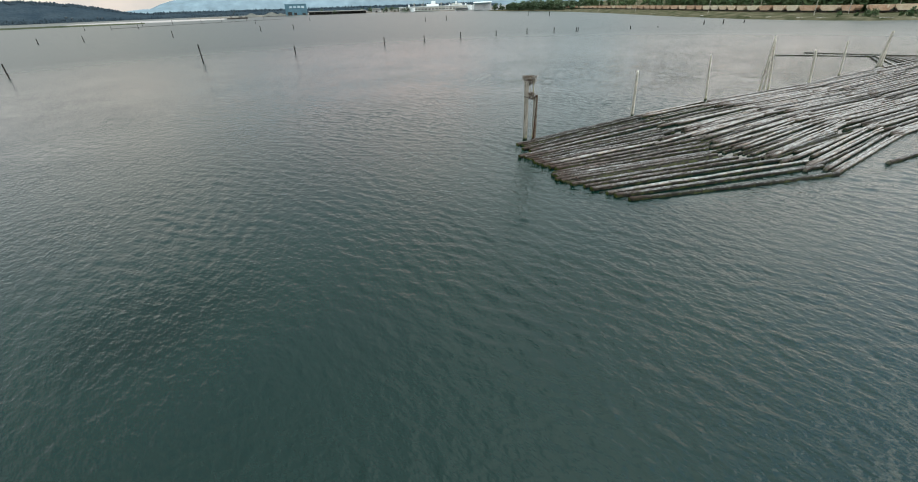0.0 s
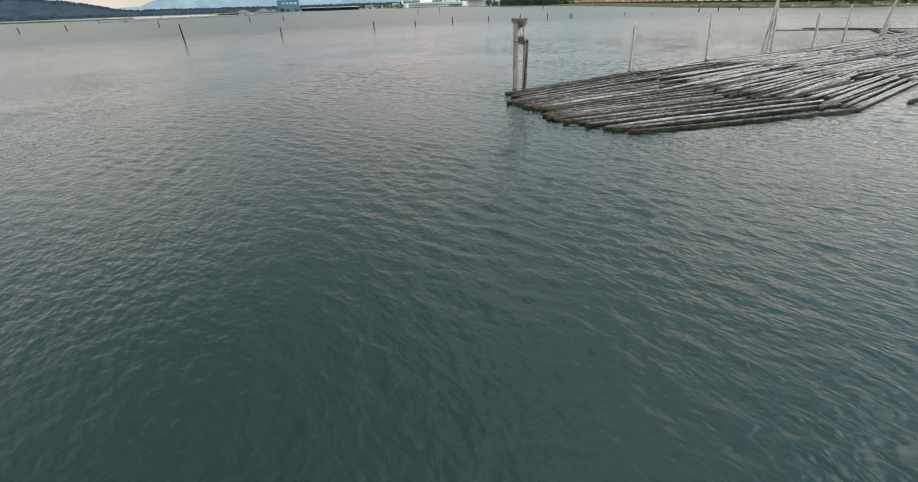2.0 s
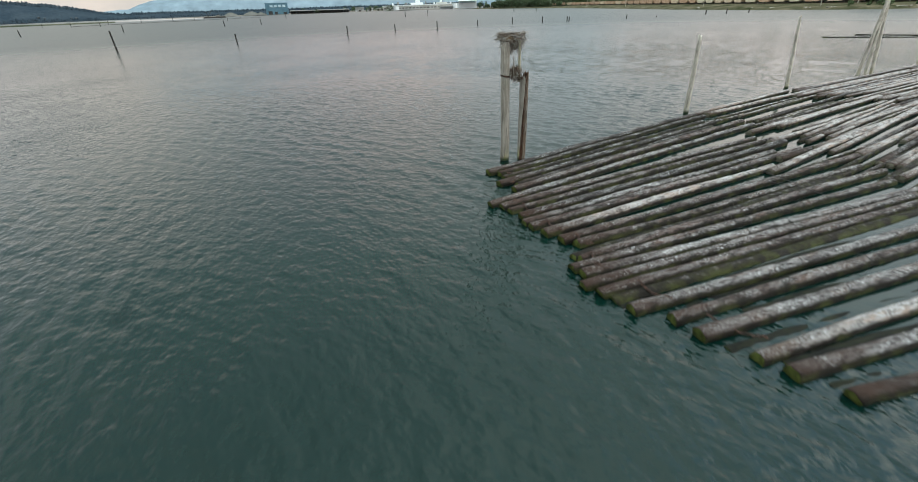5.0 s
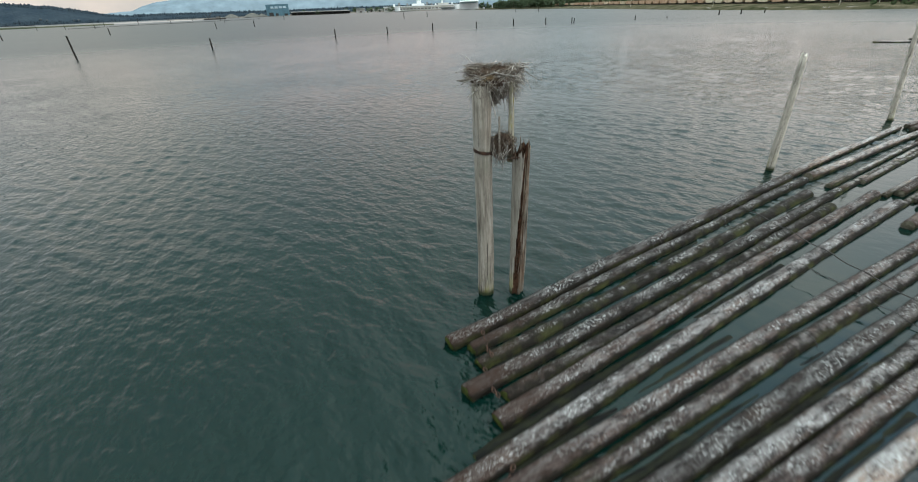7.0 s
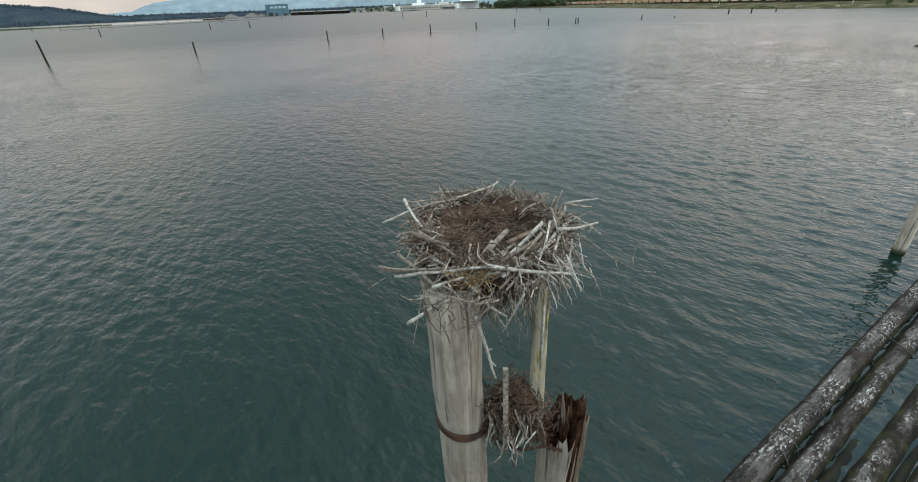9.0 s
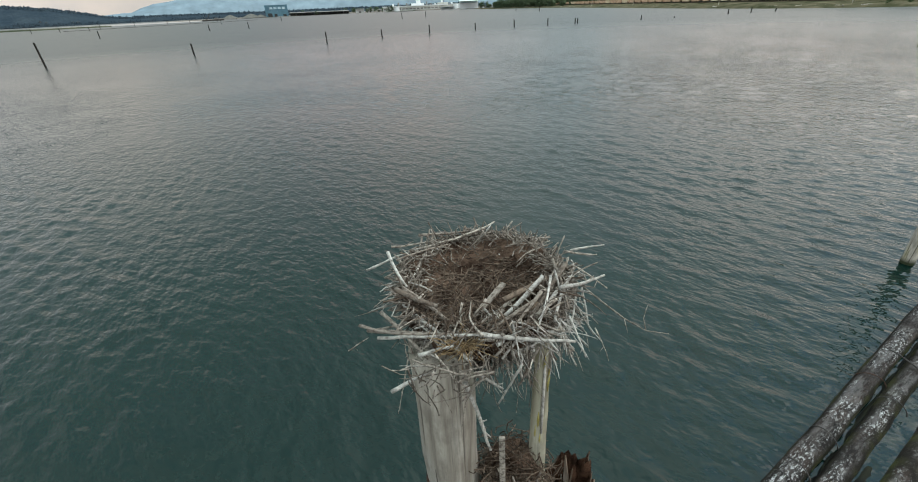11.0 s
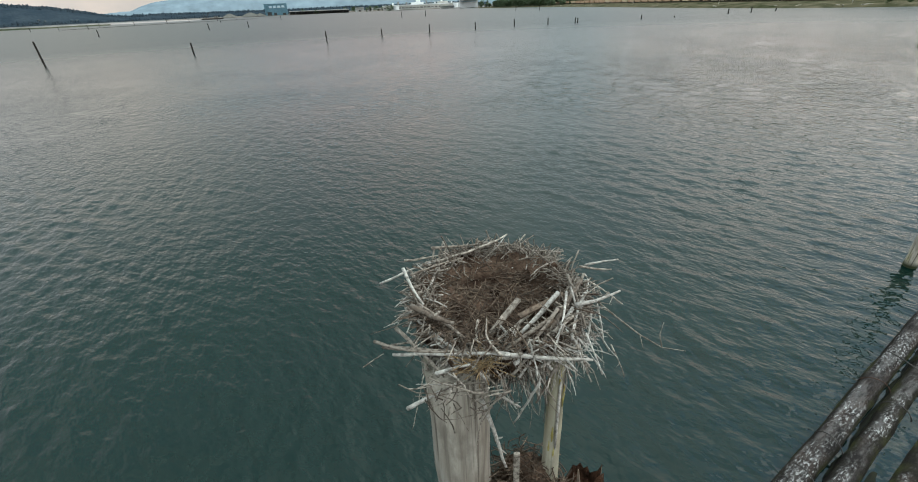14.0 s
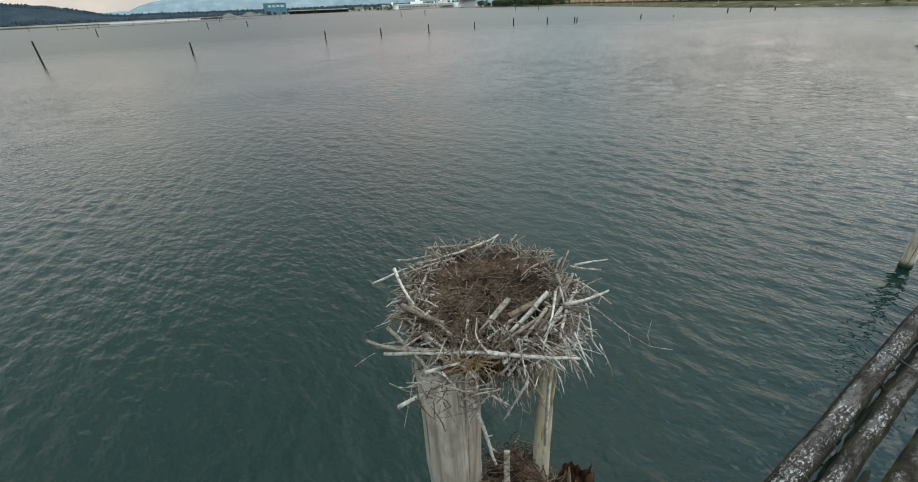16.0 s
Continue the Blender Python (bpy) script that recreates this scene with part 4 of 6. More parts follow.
build_woods()


def build_poles():
    rng = random.Random(3)
    for i, (deg, back, h) in enumerate(((3.5, 14, 9), (7.5, 14, 9), (11.6, 14, 8.5), (18.5, 20, 8), (20.4, 40, 11), (30.0, 20, 6.5), (33.6, 29, 9), (36.6, 40, 9))):
        p = shore_point(deg, back, 1.2)
        make_post(p, p + Vector((rng.uniform(-0.2, 0.2), 0, h)), 0.17, 0.12, PILE_PALE, "slim pale wooden utility pole beside the railway", "pole", "utility_pole", "poles along the railway", seed=200 + i, sides=8)


build_poles()


def ridge(name, stops, dist, depth, mat, label, base=-2.0, rough=0.06, fine=24, category="hill"):
    """A long hill: stops are (angle, height) seen from the nest."""
    rng = random.Random(len(stops) * 7)
    verts, faces = [], []
    a0, a1 = stops[0][0], stops[-1][0]
    n = int((a1 - a0) * fine)
    prof = ((0, 0.0), (0.06, 0.16), (0.2, 0.42), (0.45, 0.78), (0.7, 1.0), (1.0, 0.85))
    for i in range(n + 1):
        deg = a0 + (a1 - a0) * i / n
        for (p, h0), (q, h1) in zip(stops, stops[1:]):
            if deg <= q:
                h = h0 + (h1 - h0) * (deg - p) / (q - p)
                break
        for f, k in prof:
            jag = 1 + rough * noise.noise(Vector((deg * 1.7, f * 5, 3))) + rough * 0.5 * noise.noise(Vector((deg * 7, f * 9, 8)))
            verts.append(polar(deg, dist + depth * f, base + (h - base) * k * jag))
    w = len(prof)
    for i in range(n):
        for k in range(w - 1):
            a = i * w + k
            faces.append((a, a + w, a + w + 1, a + 1))
    return tagged(mesh_ob(name, verts, faces, mat), label, category, kind="structure")


LEFT_HILL = [(-95, 50), (-70, 110), (-56, 96), (-49.7, 82), (-46.9, 68), (-45.7, 57), (-44.0, 41), (-42.8, 26), (-41.2, 18), (-38.3, 20), (-34, 17), (-31.8, 18), (-28, 15), (-18, 15), (-8, 14), (-3, 14)]
ridge("far_hill", LEFT_HILL, 2600, 500, HAZED_HILL, "long wooded hill across the inlet, haze in its dark blue")
ridge("mountain", [(-70, 20), (-46, 34), (-43.3, 50), (-41.5, 64), (-40.6, 66), (-39.7, 96), (-38.4, 122), (-37.2, 134), (-35.6, 158), (-34, 172), (-31.5, 190), (-28, 180), (-24, 196), (-20, 182), (-15.4, 170), (-10, 176), (-3, 168), (6, 150), (20, 90)], 4300, 500, HAZED_MOUNTAIN,
      "distant mountain range with blue haze in its colour", rough=0.025, fine=6, category="mountain")


def build_conifers():
    """Spiky tree cover on the far hill."""
    rng = random.Random(31)
    verts, faces = [], []
    for i in range(7000):
        deg = rng.uniform(-62, -4)
        for (p, h0), (q, h1) in zip(LEFT_HILL, LEFT_HILL[1:]):
            if deg <= q:
                h = h0 + (h1 - h0) * (deg - p) / (q - p)
                break
        f = rng.choice((rng.uniform(0.62, 0.72), 0.7, 0.7, rng.uniform(0.0, 0.06)))
        k = np.interp(f, (0, 0.06, 0.2, 0.45, 0.7, 1.0), (0, 0.16, 0.42, 0.78, 1.0, 0.85))
        c = polar(deg, 2600 + 500 * f + rng.uniform(-10, 10), -2 + (h + 2) * k - 1)
        t, r = rng.uniform(4, 10) + 8 * rng.random() ** 5, rng.uniform(5, 10)
        b = len(verts)
        for lvl, (zz, rr) in enumerate(((0, 1.0), (0.35, 0.72), (0.7, 0.4))):
            for s in range(5):
                a = s * 1.2566 + lvl
                verts.append(c + Vector((math.cos(a) * r * rr * rng.uniform(0.7, 1.2), math.sin(a) * r * rr * rng.uniform(0.7, 1.2), t * zz)))
        verts.append(c + Vector((rng.uniform(-0.6, 0.6), rng.uniform(-0.6, 0.6), t)))
        for lvl in range(2):
            for s in range(5):
                p, q = b + lvl * 5 + s, b + lvl * 5 + (s + 1) % 5
                faces.append((p, q, q + 5, p + 5))
        for s in range(5):
            faces.append((b + 10 + s, b + 10 + (s + 1) % 5, b + 15))
    tagged(mesh_ob("hill_conifers", verts, faces, HAZED_CONIFER, smooth=True), "conifer forest covering the far hill, haze in its dark blue", "forest", kind="stuff")


build_conifers()


def flat_land(name, stops, z, mat, label, category="shore"):
    """A low flat: stops are (angle, near distance, far distance)."""
    rng = random.Random(int(z * 100) + len(stops))
    line = []
    for (d0, n0, f0), (d1, n1, f1) in zip(stops, stops[1:]):
        for k in range(12):
            t = k / 12
            n, fr = n0 + (n1 - n0) * t + rng.uniform(-4, 4), f0 + (f1 - f0) * t
            line.append([tuple(polar(d0 + (d1 - d0) * t, r, zz)) for r, zz in ((n - 4, -0.5), (n, 0.05), (n + 8, z * rng.uniform(0.8, 1.2)), ((n + fr) / 2, z * rng.uniform(0.9, 1.3)), (fr, z), (fr + 5, -0.5))])
    return strip(name, line, mat, label, category)


flat_land("mud_flat", [(-60, 1000, 1120), (-50, 960, 1080), (-44, 930, 980), (-42.5, 940, 955)], 1.6, FLAT, "low grassy flat in the inlet", "flat")
flat_land("sand_bar", [(-48.5, 1290, 1400), (-45, 1180, 1500), (-41, 1080, 1500), (-37, 1080, 1400), (-34.6, 1110, 1300)], 0.35, SAND, "pale pinkish sand bar bared by the tide", "sand bar")
flat_land("far_flat", [(-38, 1500, 1900), (-33, 1330, 2100), (-28, 1290, 2100), (-18, 1225, 2100), (-10, 1020, 2000), (-3.0, 880, 2000)], 1.0, MUD, "low sandy industrial shore", "shore")


# ---- buildings on the far shore ----
def facing(deg, dist, z=0.0):
    p = polar(deg, dist, z)
    return Matrix.Translation(p) @ pose(0, 0, 0, 0, 0, -deg)


def roof_gable(w, d, z, rise):
    bm = bmesh.new()
    a = [bm.verts.new(v) for v in ((-w / 2, -d / 2, z), (w / 2, -d / 2, z), (w / 2, d / 2, z), (-w / 2, d / 2, z), (-w / 2, 0, z + rise), (w / 2, 0, z + rise))]
    for f in ((0, 1, 5, 4), (2, 3, 4, 5), (1, 2, 5), (3, 0, 4), (3, 2, 1, 0)):
        bm.faces.new([a[i] for i in f])
    return bm


def build_far_town():
    w = 54
    hall = empty("blue_hall", facing(-27.05, 1300, 0.8), "tall blue clad shipyard hall on the far shore", "building")
    part("wall", box(-w / 2, w / 2, 0, 50, 0, 25.0), BLUE, hall)
    part("roof", box(-w / 2 - 0.6, w / 2 + 0.6, -0.6, 50.6, 25.0, 26.0), BLUE, hall)
    for i in range(4):
        window = part("window", box(-16 + i * 10, -9 + i * 10, -0.5, 0.1, 17.5, 21.5), BLUE_PALE, hall)
        part("sill", box(-16.3 + i * 10, -8.7 + i * 10, -0.8, 0.1, 17.1, 17.5), WHITE, window)
    for i in range(9):
        x = -w / 2 + 3 + i * (w - 6) / 8
        part("rib", box(x - 0.3, x + 0.3, -0.35, 0.05, 0, 25.0), BLUE, hall)
    part("door", box(-22, -12, -0.5, 0.1, 0, 8), DARK_PANEL, hall)
    part("door", box(-7, 0, -0.5, 0.1, 0, 6), DARK_PANEL, hall)
    part("door", box(14, 22, -0.5, 0.1, 0, 5), DARK_PANEL, hall)
    for i in range(10):
        h = 6.4 - 0.1 * i
        shed = empty("open_shed", facing(-25.4 + i * 0.66, 1285 - i * 6, 0.8), "low grey open-fronted shed on the far shore", "shed", "row of sheds")
        part("wall", box(-7.0, 7.0, 2, 26, 0, h), GREY_SHED, shed)
        part("roof", roof_gable(14.6, 28, h, 1.6), GREY_SHED, shed)
        # open fronts are solid panels, the shade inside painted near black
        for k in range(2):
            part("opening", box(-6.2 + k * 6.6, -0.6 + k * 6.6, 1.5, 2.1, 0.3, h - 1.6), DARK_PANEL, shed)
    for deg, dist, wd, hh, mt in ((-17.9, 1240, 22, 7.5, WHITE), (-16.7, 1235, 16, 6.0, WHITE), (-15.7, 1215, 14, 4.6, CREAM)):
        hut = empty("white_shed", facing(deg, dist, 0.8), "small white shed on the far shore", "shed", "white sheds")
        part("wall", box(-wd / 2, wd / 2, 0, 15, 0, hh), mt, hut)
        part("roof", roof_gable(wd + 0.8, 16, hh, 1.4), GREY_SHED, hut)
        part("door", box(-2, 2, -0.4, 0.1, 0, 3.5), DARK_PANEL, hut)
    works = empty("long_works", facing(-10.8, 1060, 0.8), "long low cream factory with a pale flat roof", "building")
    part("wall", box(-82, 80, 0, 50, 0, 8.2), CREAM, works)
    part("roof", box(-83, 81, -1, 51, 8.2, 9.6), WHITE, works)
    for i in range(20):
        window = part("window", box(-80 + i * 8, -74.5 + i * 8, -0.4, 0.1, 2.2, 5.0), GREY_SHED, works)
        part("sill", box(-80.2 + i * 8, -74.3 + i * 8, -0.7, 0.1, 1.8, 2.2), WHITE, window)
    part("upper_storey", box(-20, 8, 8, 34, 9.6, 13.6), WHITE, works)
    part("tower", box(-9, 1, 12, 22, 13.6, 19.5), WHITE, works)
    part("upper_storey", box(38, 62, 8, 28, 9.6, 13.0), CREAM, works)
    part("tower", box(46, 50, 12, 18, 13.0, 17.5), WHITE, works)
    white = empty("white_hall", facing(-5.05, 900, 0.5), "white clad hall at the water's edge", "building")
    part("wall", box(-17, 17, 0, 30, 0, 12.5), WHITE, white)
    part("roof", roof_gable(35, 31, 12.5, 1.6), WHITE, white)
    part("window", box(-14, 14, -0.4, 0.1, 9.4, 11.0), BLUE_PALE, white)
    low = empty("white_shed", facing(-7.6, 925, 0.3), "small white shed on the far shore", "shed", "white sheds")
    part("wall", box(-13, 13, 0, 14, 0, 4.4), WHITE, low)
    part("roof", roof_gable(27, 15, 4.4, 1.3), GREY_SHED, low)
    # masts, tanks and trees among the works
    rng = random.Random(88)
    for x in (-60, -48, -30, 14, 24, 33, 70):
        h = rng.uniform(2.5, 7.0)
        part("roof_vent", box(x - 1.6, x + 1.6, 12, 17, 9.6, 9.6 + h), WHITE if rng.random() < 0.6 else GREY_SHED, works)
    for x in (-26, -4, 52, 66):
        part("mast", box(x - 0.25, x + 0.25, 15, 15.5, 9.6, 9.6 + rng.uniform(11, 16)), GREY_SHED, works)
    for deg, dist, r, h in ((-13.6, 1060, 6, 8), (-6.6, 960, 5, 9), (-6.1, 965, 5, 9), (-19.6, 1260, 7, 7)):
        tank = empty("storage_tank", facing(deg, dist, 0.6), "white cylindrical storage tank on the far shore", "tank", "tanks")
        bm = bmesh.new()
        bmesh.ops.create_cone(bm, cap_ends=True, segments=20, radius1=r, radius2=r, depth=h)
        bmesh.ops.translate(bm, verts=bm.verts[:], vec=(0, 0, h / 2))
        part("shell", bm, WHITE, tank, smooth=False)
        bm = bmesh.new()
        bmesh.ops.create_cone(bm, cap_ends=True, segments=20, radius1=r * 1.02, radius2=0.3, depth=1.2)
        bmesh.ops.translate(bm, verts=bm.verts[:], vec=(0, 0, h + 0.6))
        part("roof", bm, GREY_SHED, tank)
    spots = []
    for deg, dist, h in [(-14.6, 1050, 13), (-14.3, 1052, 10)] + [(rng.uniform(-24.5, -4), rng.uniform(1180, 1500), rng.uniform(6, 12)) for _ in range(70)]:
        p = polar(deg, dist, 0.8)
        spots.append((p.x, p.y, p.z, h, h * 0.5))
    build_trees("town_trees", spots, LEAF_DARK, rng, "dark green trees among the far buildings", 1.6, 60)
    # dredger and gravel
    barge = empty("work_barge", facing(-33.6, 1080, 0), "dark work barge with a deck crane, moored", "barge")
    part("hull", box(-20, 20, 0, 10, -0.6, 2.6, 0.4), CAR_DARK, barge)
    part("cabin", box(2, 10, 2, 8, 2.2, 5.2), GREY_SHED, barge)
    bm = bmesh.new()
    box_bm(bm, -0.4, 0.4, -0.4, 0.4, 0, 16, pose(-12, 4, 2.2, 0, 38, 0))
    box_bm(bm, -0.4, 0.4, -0.4, 0.4, 0, 9, pose(-12, 4, 2.2, 0, -15, 0))
    part("crane", bm, CAR_DARK, barge)
    for deg, dist, h, r in ((-31.9, 1345, 8.5, 22), (-29.8, 1330, 9.0, 26), (-28.8, 1310, 6.5, 16)):
        bm = bmesh.new()
        bmesh.ops.create_cone(bm, cap_ends=True, segments=22, radius1=r, radius2=r * 0.12, depth=h)
        for v in bm.verts:
            v.co += Vector((noise.noise(v.co * 0.3), noise.noise(v.co * 0.3 + Vector((9, 0, 0))), 0)) * 1.5
        bmesh.ops.translate(bm, verts=bm.verts[:], vec=(0, 0, h / 2))
        ob = part("gravel_heap", bm, GRAVEL, None, "grey heap of gravel on the far shore")
        ob.matrix_world = facing(deg, dist, 0.9)
        tagged(ob, category="gravel heap", group="gravel heaps")
    # long log boom line on the left
    v, f = [], []
    line = [polar(-46.4 + i * 0.42, 620 + i * 3.8 + (i % 3) * 2, 0.0) for i in range(42)]
    tube(line, [0.32] * len(line), 6, verts=v, faces=f)
    tagged(mesh_ob("log_boom", v, f, PILE_DARK), "long thin boom of floating logs far off", "log boom")


build_far_town()


def build_hill_houses():
    rng = random.Random(41)
    for deg, f in ((-47.7, 0.13), (-47.3, 0.10), (-45.4, 0.12), (-45.0, 0.12)):
        k = np.interp(f, (0, 0.06, 0.2), (0, 0.16, 0.42))
        h = np.interp(deg, [p for p, q in LEFT_HILL], [q for p, q in LEFT_HILL])
        house = empty("hill_house", facing(deg, 2595 + 500 * f, -2 + (h + 2) * k + 2), "small pale house among the trees on the far hill", "house", "houses on the hill")
        w = rng.uniform(7, 11)
        part("wall", box(-w / 2, w / 2, -8, 6, -4, 1), HAZED_WALL, house)
        part("roof", roof_gable(w + 1.5, 18, 1, 2.5), HAZED_ROOF, house)


build_hill_houses()


def build_driftwood():
    rng = random.Random(52)
    for i in range(46):
        deg = rng.choice((rng.uniform(4.5, 11), rng.uniform(28, 52), rng.uniform(6, 48)))
        p = shore_point(deg, rng.uniform(1.5, 6.5), 0.0)
        p.z = 0.75
        a = rng.uniform(0, 3.14)
        d = Vector((math.cos(a), math.sin(a), rng.uniform(-0.05, 0.08))) * rng.uniform(0.5, 1.7)
        v, f = tube(bent_line(p - d, p + d, rng), [rng.uniform(0.09, 0.20)] * 5, 7, 0.1, rng)
        tagged(mesh_ob("driftwood_log", v, f, PILE_PALE if rng.random() < 0.6 else PILE), "bleached driftwood log stranded on the bank", "driftwood", "driftwood on the bank")


def bent_line(a, b, rng):
    return [a.lerp(b, i / 4) + Vector((rng.uniform(-0.08, 0.08), rng.uniform(-0.08, 0.08), rng.uniform(-0.04, 0.04))) for i in range(5)]


build_driftwood()


# ---- the nest pile's company ----
def under(ob, parent):
    """Hang ob under parent without moving it."""
    ob.parent = parent
    ob.matrix_parent_inverse = parent.matrix_world.inverted()
    return ob


def build_stub():
    """The split, rotten pile beside the nest pile."""
    rng = random.Random(41)
    stub = empty("split_pile", Matrix.Translation((0.74, 0.14, 0)), "broken rotten timber pile with a splintered brown side", "pile")
    sides, n = 44, 30

    def groove(z):
        """Heading of the rotten split, which winds round the pile."""
        return 254 + 19 * max(z, 0)

    verts, faces, slots = [], [], []
    tops = []
    for k in range(sides):
        a = 360 * k / sides
        right = 0.5 + 0.5 * math.cos(radians(a - 25))
        tops.append(3.42 + 0.22 * right + rng.uniform(-0.10, 0.10))
    for i in range(n + 1):
        for k in range(sides):
            a = 2 * math.pi * k / sides
            deg = 360 * k / sides
            z = -1.0 + (tops[k] + 1.0) * i / n
            f = max(z, 0) / 3.5
            r = 0.165 + 0.012 * f
            off = (deg - groove(z) + 180) % 360 - 180
            if abs(off) < 29:
                r *= 0.74 + 0.20 * (abs(off) / 29) ** 2 + rng.uniform(-0.05, 0.05)
            elif 0 < off < 120:
                r *= 1 + rng.uniform(-0.10, 0.05) - (0.13 if 62 < off < 76 else 0)
            else:
                r *= 1 + 0.05 * noise.noise(Vector((2 * math.cos(a), 2 * math.sin(a), z * 0.6)))
            verts.append((0.745 + 0.0 * f + r * math.cos(a), 0.17 - 0.10 * f + r * math.sin(a), z))
    for i in range(n):
        for k in range(sides):
            p, q = i * sides + k, i * sides + (k + 1) % sides
            faces.append((p, q, q + sides, p + sides))
            off = (360 * (k + 0.5) / sides - groove(-1.0 + 4.5 * (i + 0.5) / n) + 180) % 360 - 180
            slots.append(2 if abs(off) < 25 else 1 if 0 < off < 120 else 0)
    verts.append((0.75, 0.08, 3.25))
    for k in range(sides):
        faces.append((n * sides + k, n * sides + (k + 1) % sides, len(verts) - 1))
        slots.append(2)
    under(mesh_ob("trunk", verts, faces, [STUB_SKIN, SPLIT, ROT], slots=slots, smooth=False), stub)
    for i in range(34):
        z0 = rng.uniform(0.1, 2.6)
        a = radians(groove(z0 + 0.6) + (rng.uniform(-14, 16) if i % 2 else rng.uniform(15, 110)))
        z1 = min(z0 + rng.uniform(0.5, 1.9), 3.78)
        r = (0.142 if i % 2 else 0.166) + rng.uniform(-0.006, 0.010)
        pts = []
        for j in range(5):
            f = j / 4
            z = z0 + (z1 - z0) * f
            aa = a + 0.33 * (z1 - z0) * (f - 0.3)
            bow = 0.012 * math.sin(f * math.pi)
            pts.append((0.745 + (r + bow) * math.cos(aa), 0.17 - 0.03 * z + (r + bow) * math.sin(aa), z))
        w = rng.uniform(0.008, 0.02)
        v, f = tube(pts, [w * 0.4, w, w, w * 0.8, w * 0.15], 4, 0.2, rng)
        under(mesh_ob("splinter", v, f, rng.choice((SPLIT, ROT, ROT) if i % 2 else (SPLIT, STUB_SKIN, SPLIT)), smooth=False), stub)
    for i in range(26):
        a = rng.uniform(0, 6.28)
        r = rng.uniform(0.02, 0.15)
        b = Vector((0.75 + r * math.cos(a), 0.07 + r * math.sin(a), 3.25))
        t = b + Vector((rng.uniform(-0.05, 0.07), rng.uniform(-0.05, 0.05), rng.uniform(0.15, 0.45) + 0.12 * math.cos(a)))
        v, f = tube([b, b.lerp(t, 0.6), t], [0.026, 0.02, 0.004], 4, 0.3, rng)
        under(mesh_ob("splinter", v, f, rng.choice((ROT, ROT, SPLIT)), smooth=False), stub)


build_stub()


def build_band():
    """A rusty cable lashed round the pile."""
    v, f = [], []
    for turn in range(3):
        pts = []
        for k in range(25):
            a = 2 * math.pi * k / 24
            x, y = 0.192 * math.cos(a), 0.192 * math.sin(a)
            pts.append((-0.016 + x, 0.045 + y, 3.52 + turn * 0.022 - 0.16 * x + 0.004 * math.sin(5 * a + turn)))
        tube(pts, [0.0125] * 25, 6, verts=v, faces=f, cap=False)
    tagged(mesh_ob("cable_band", v, f, RUST), "rusty wire cable lashed round the grey pile", "cable")
    v, f = [], []
    tube([(0.15, -0.03, 3.50), (0.3, -0.09, 3.43), (0.45, -0.1, 3.40), (0.6, -0.07, 3.42), (0.72, -0.12, 3.45)], [0.012] * 5, 6, verts=v, faces=f)
    tagged(mesh_ob("cable", v, f, RUST), "rusty cable between the two piles", "cable")


build_band()


def build_support():
    sup = empty("support_post", Matrix.Translation((0.56, 0.1, 3.4)), "slender lichen-covered post wedged under the nest", "post")
    rng = random.Random(5)
    pts = [(0.535, 0.09, 3.30), (0.535, 0.09, 3.6), (0.532, 0.095, 3.9), (0.53, 0.10, 4.2), (0.528, 0.10, 4.45), (0.525, 0.10, 4.85)]
    v, f = tube(pts, [0.066, 0.064, 0.058, 0.052, 0.050, 0.048], 10, 0.08, rng)
    under(mesh_ob("shaft", v, f, LICHEN_POST), sup)
    v, f = tube([(0.545, 0.042, 4.08), (0.543, 0.047, 4.25), (0.541, 0.048, 4.45), (0.537, 0.048, 4.66)], [0.006, 0.009, 0.009, 0.007], 5)
    under(mesh_ob("bleached_strip", v, f, STICK_PALE, label="bare white strip of wood"), sup)
    for i in range(9):
        z = rng.uniform(4.0, 4.66)
        a = rng.uniform(3.6, 6.0)
        c = Vector((0.528 + 0.046 * math.cos(a), 0.098 + 0.046 * math.sin(a), z))
        v, f = tube([c - Vector((0, 0, 0.07)), c, c + Vector((0, 0, 0.08))], [0.003, 0.009, 0.003], 6, 0.3, rng)
        under(mesh_ob("lichen_patch", v, f, YELLOW, label="yellow lichen"), sup)


build_support()

NEST = Vector((0.17, 0.40, 4.55))


def bent(a, b, rng, sag=0.0, kink=0.04, n=5, jitter=0.017):
    a, b = Vector(a), Vector(b)
    length = (b - a).length
    off = Vector((rng.uniform(-1, 1), rng.uniform(-1, 1), rng.uniform(-1, 1))) * kink * length
    pts = []
    for i in range(n):
        f = i / (n - 1)
        jit = Vector((rng.uniform(-1, 1), rng.uniform(-1, 1), rng.uniform(-1, 1))) * jitter * length
        pts.append(a.lerp(b, f) + off * math.sin(math.pi * f) + jit - Vector((0, 0, sag * length * f * f)))
    return pts


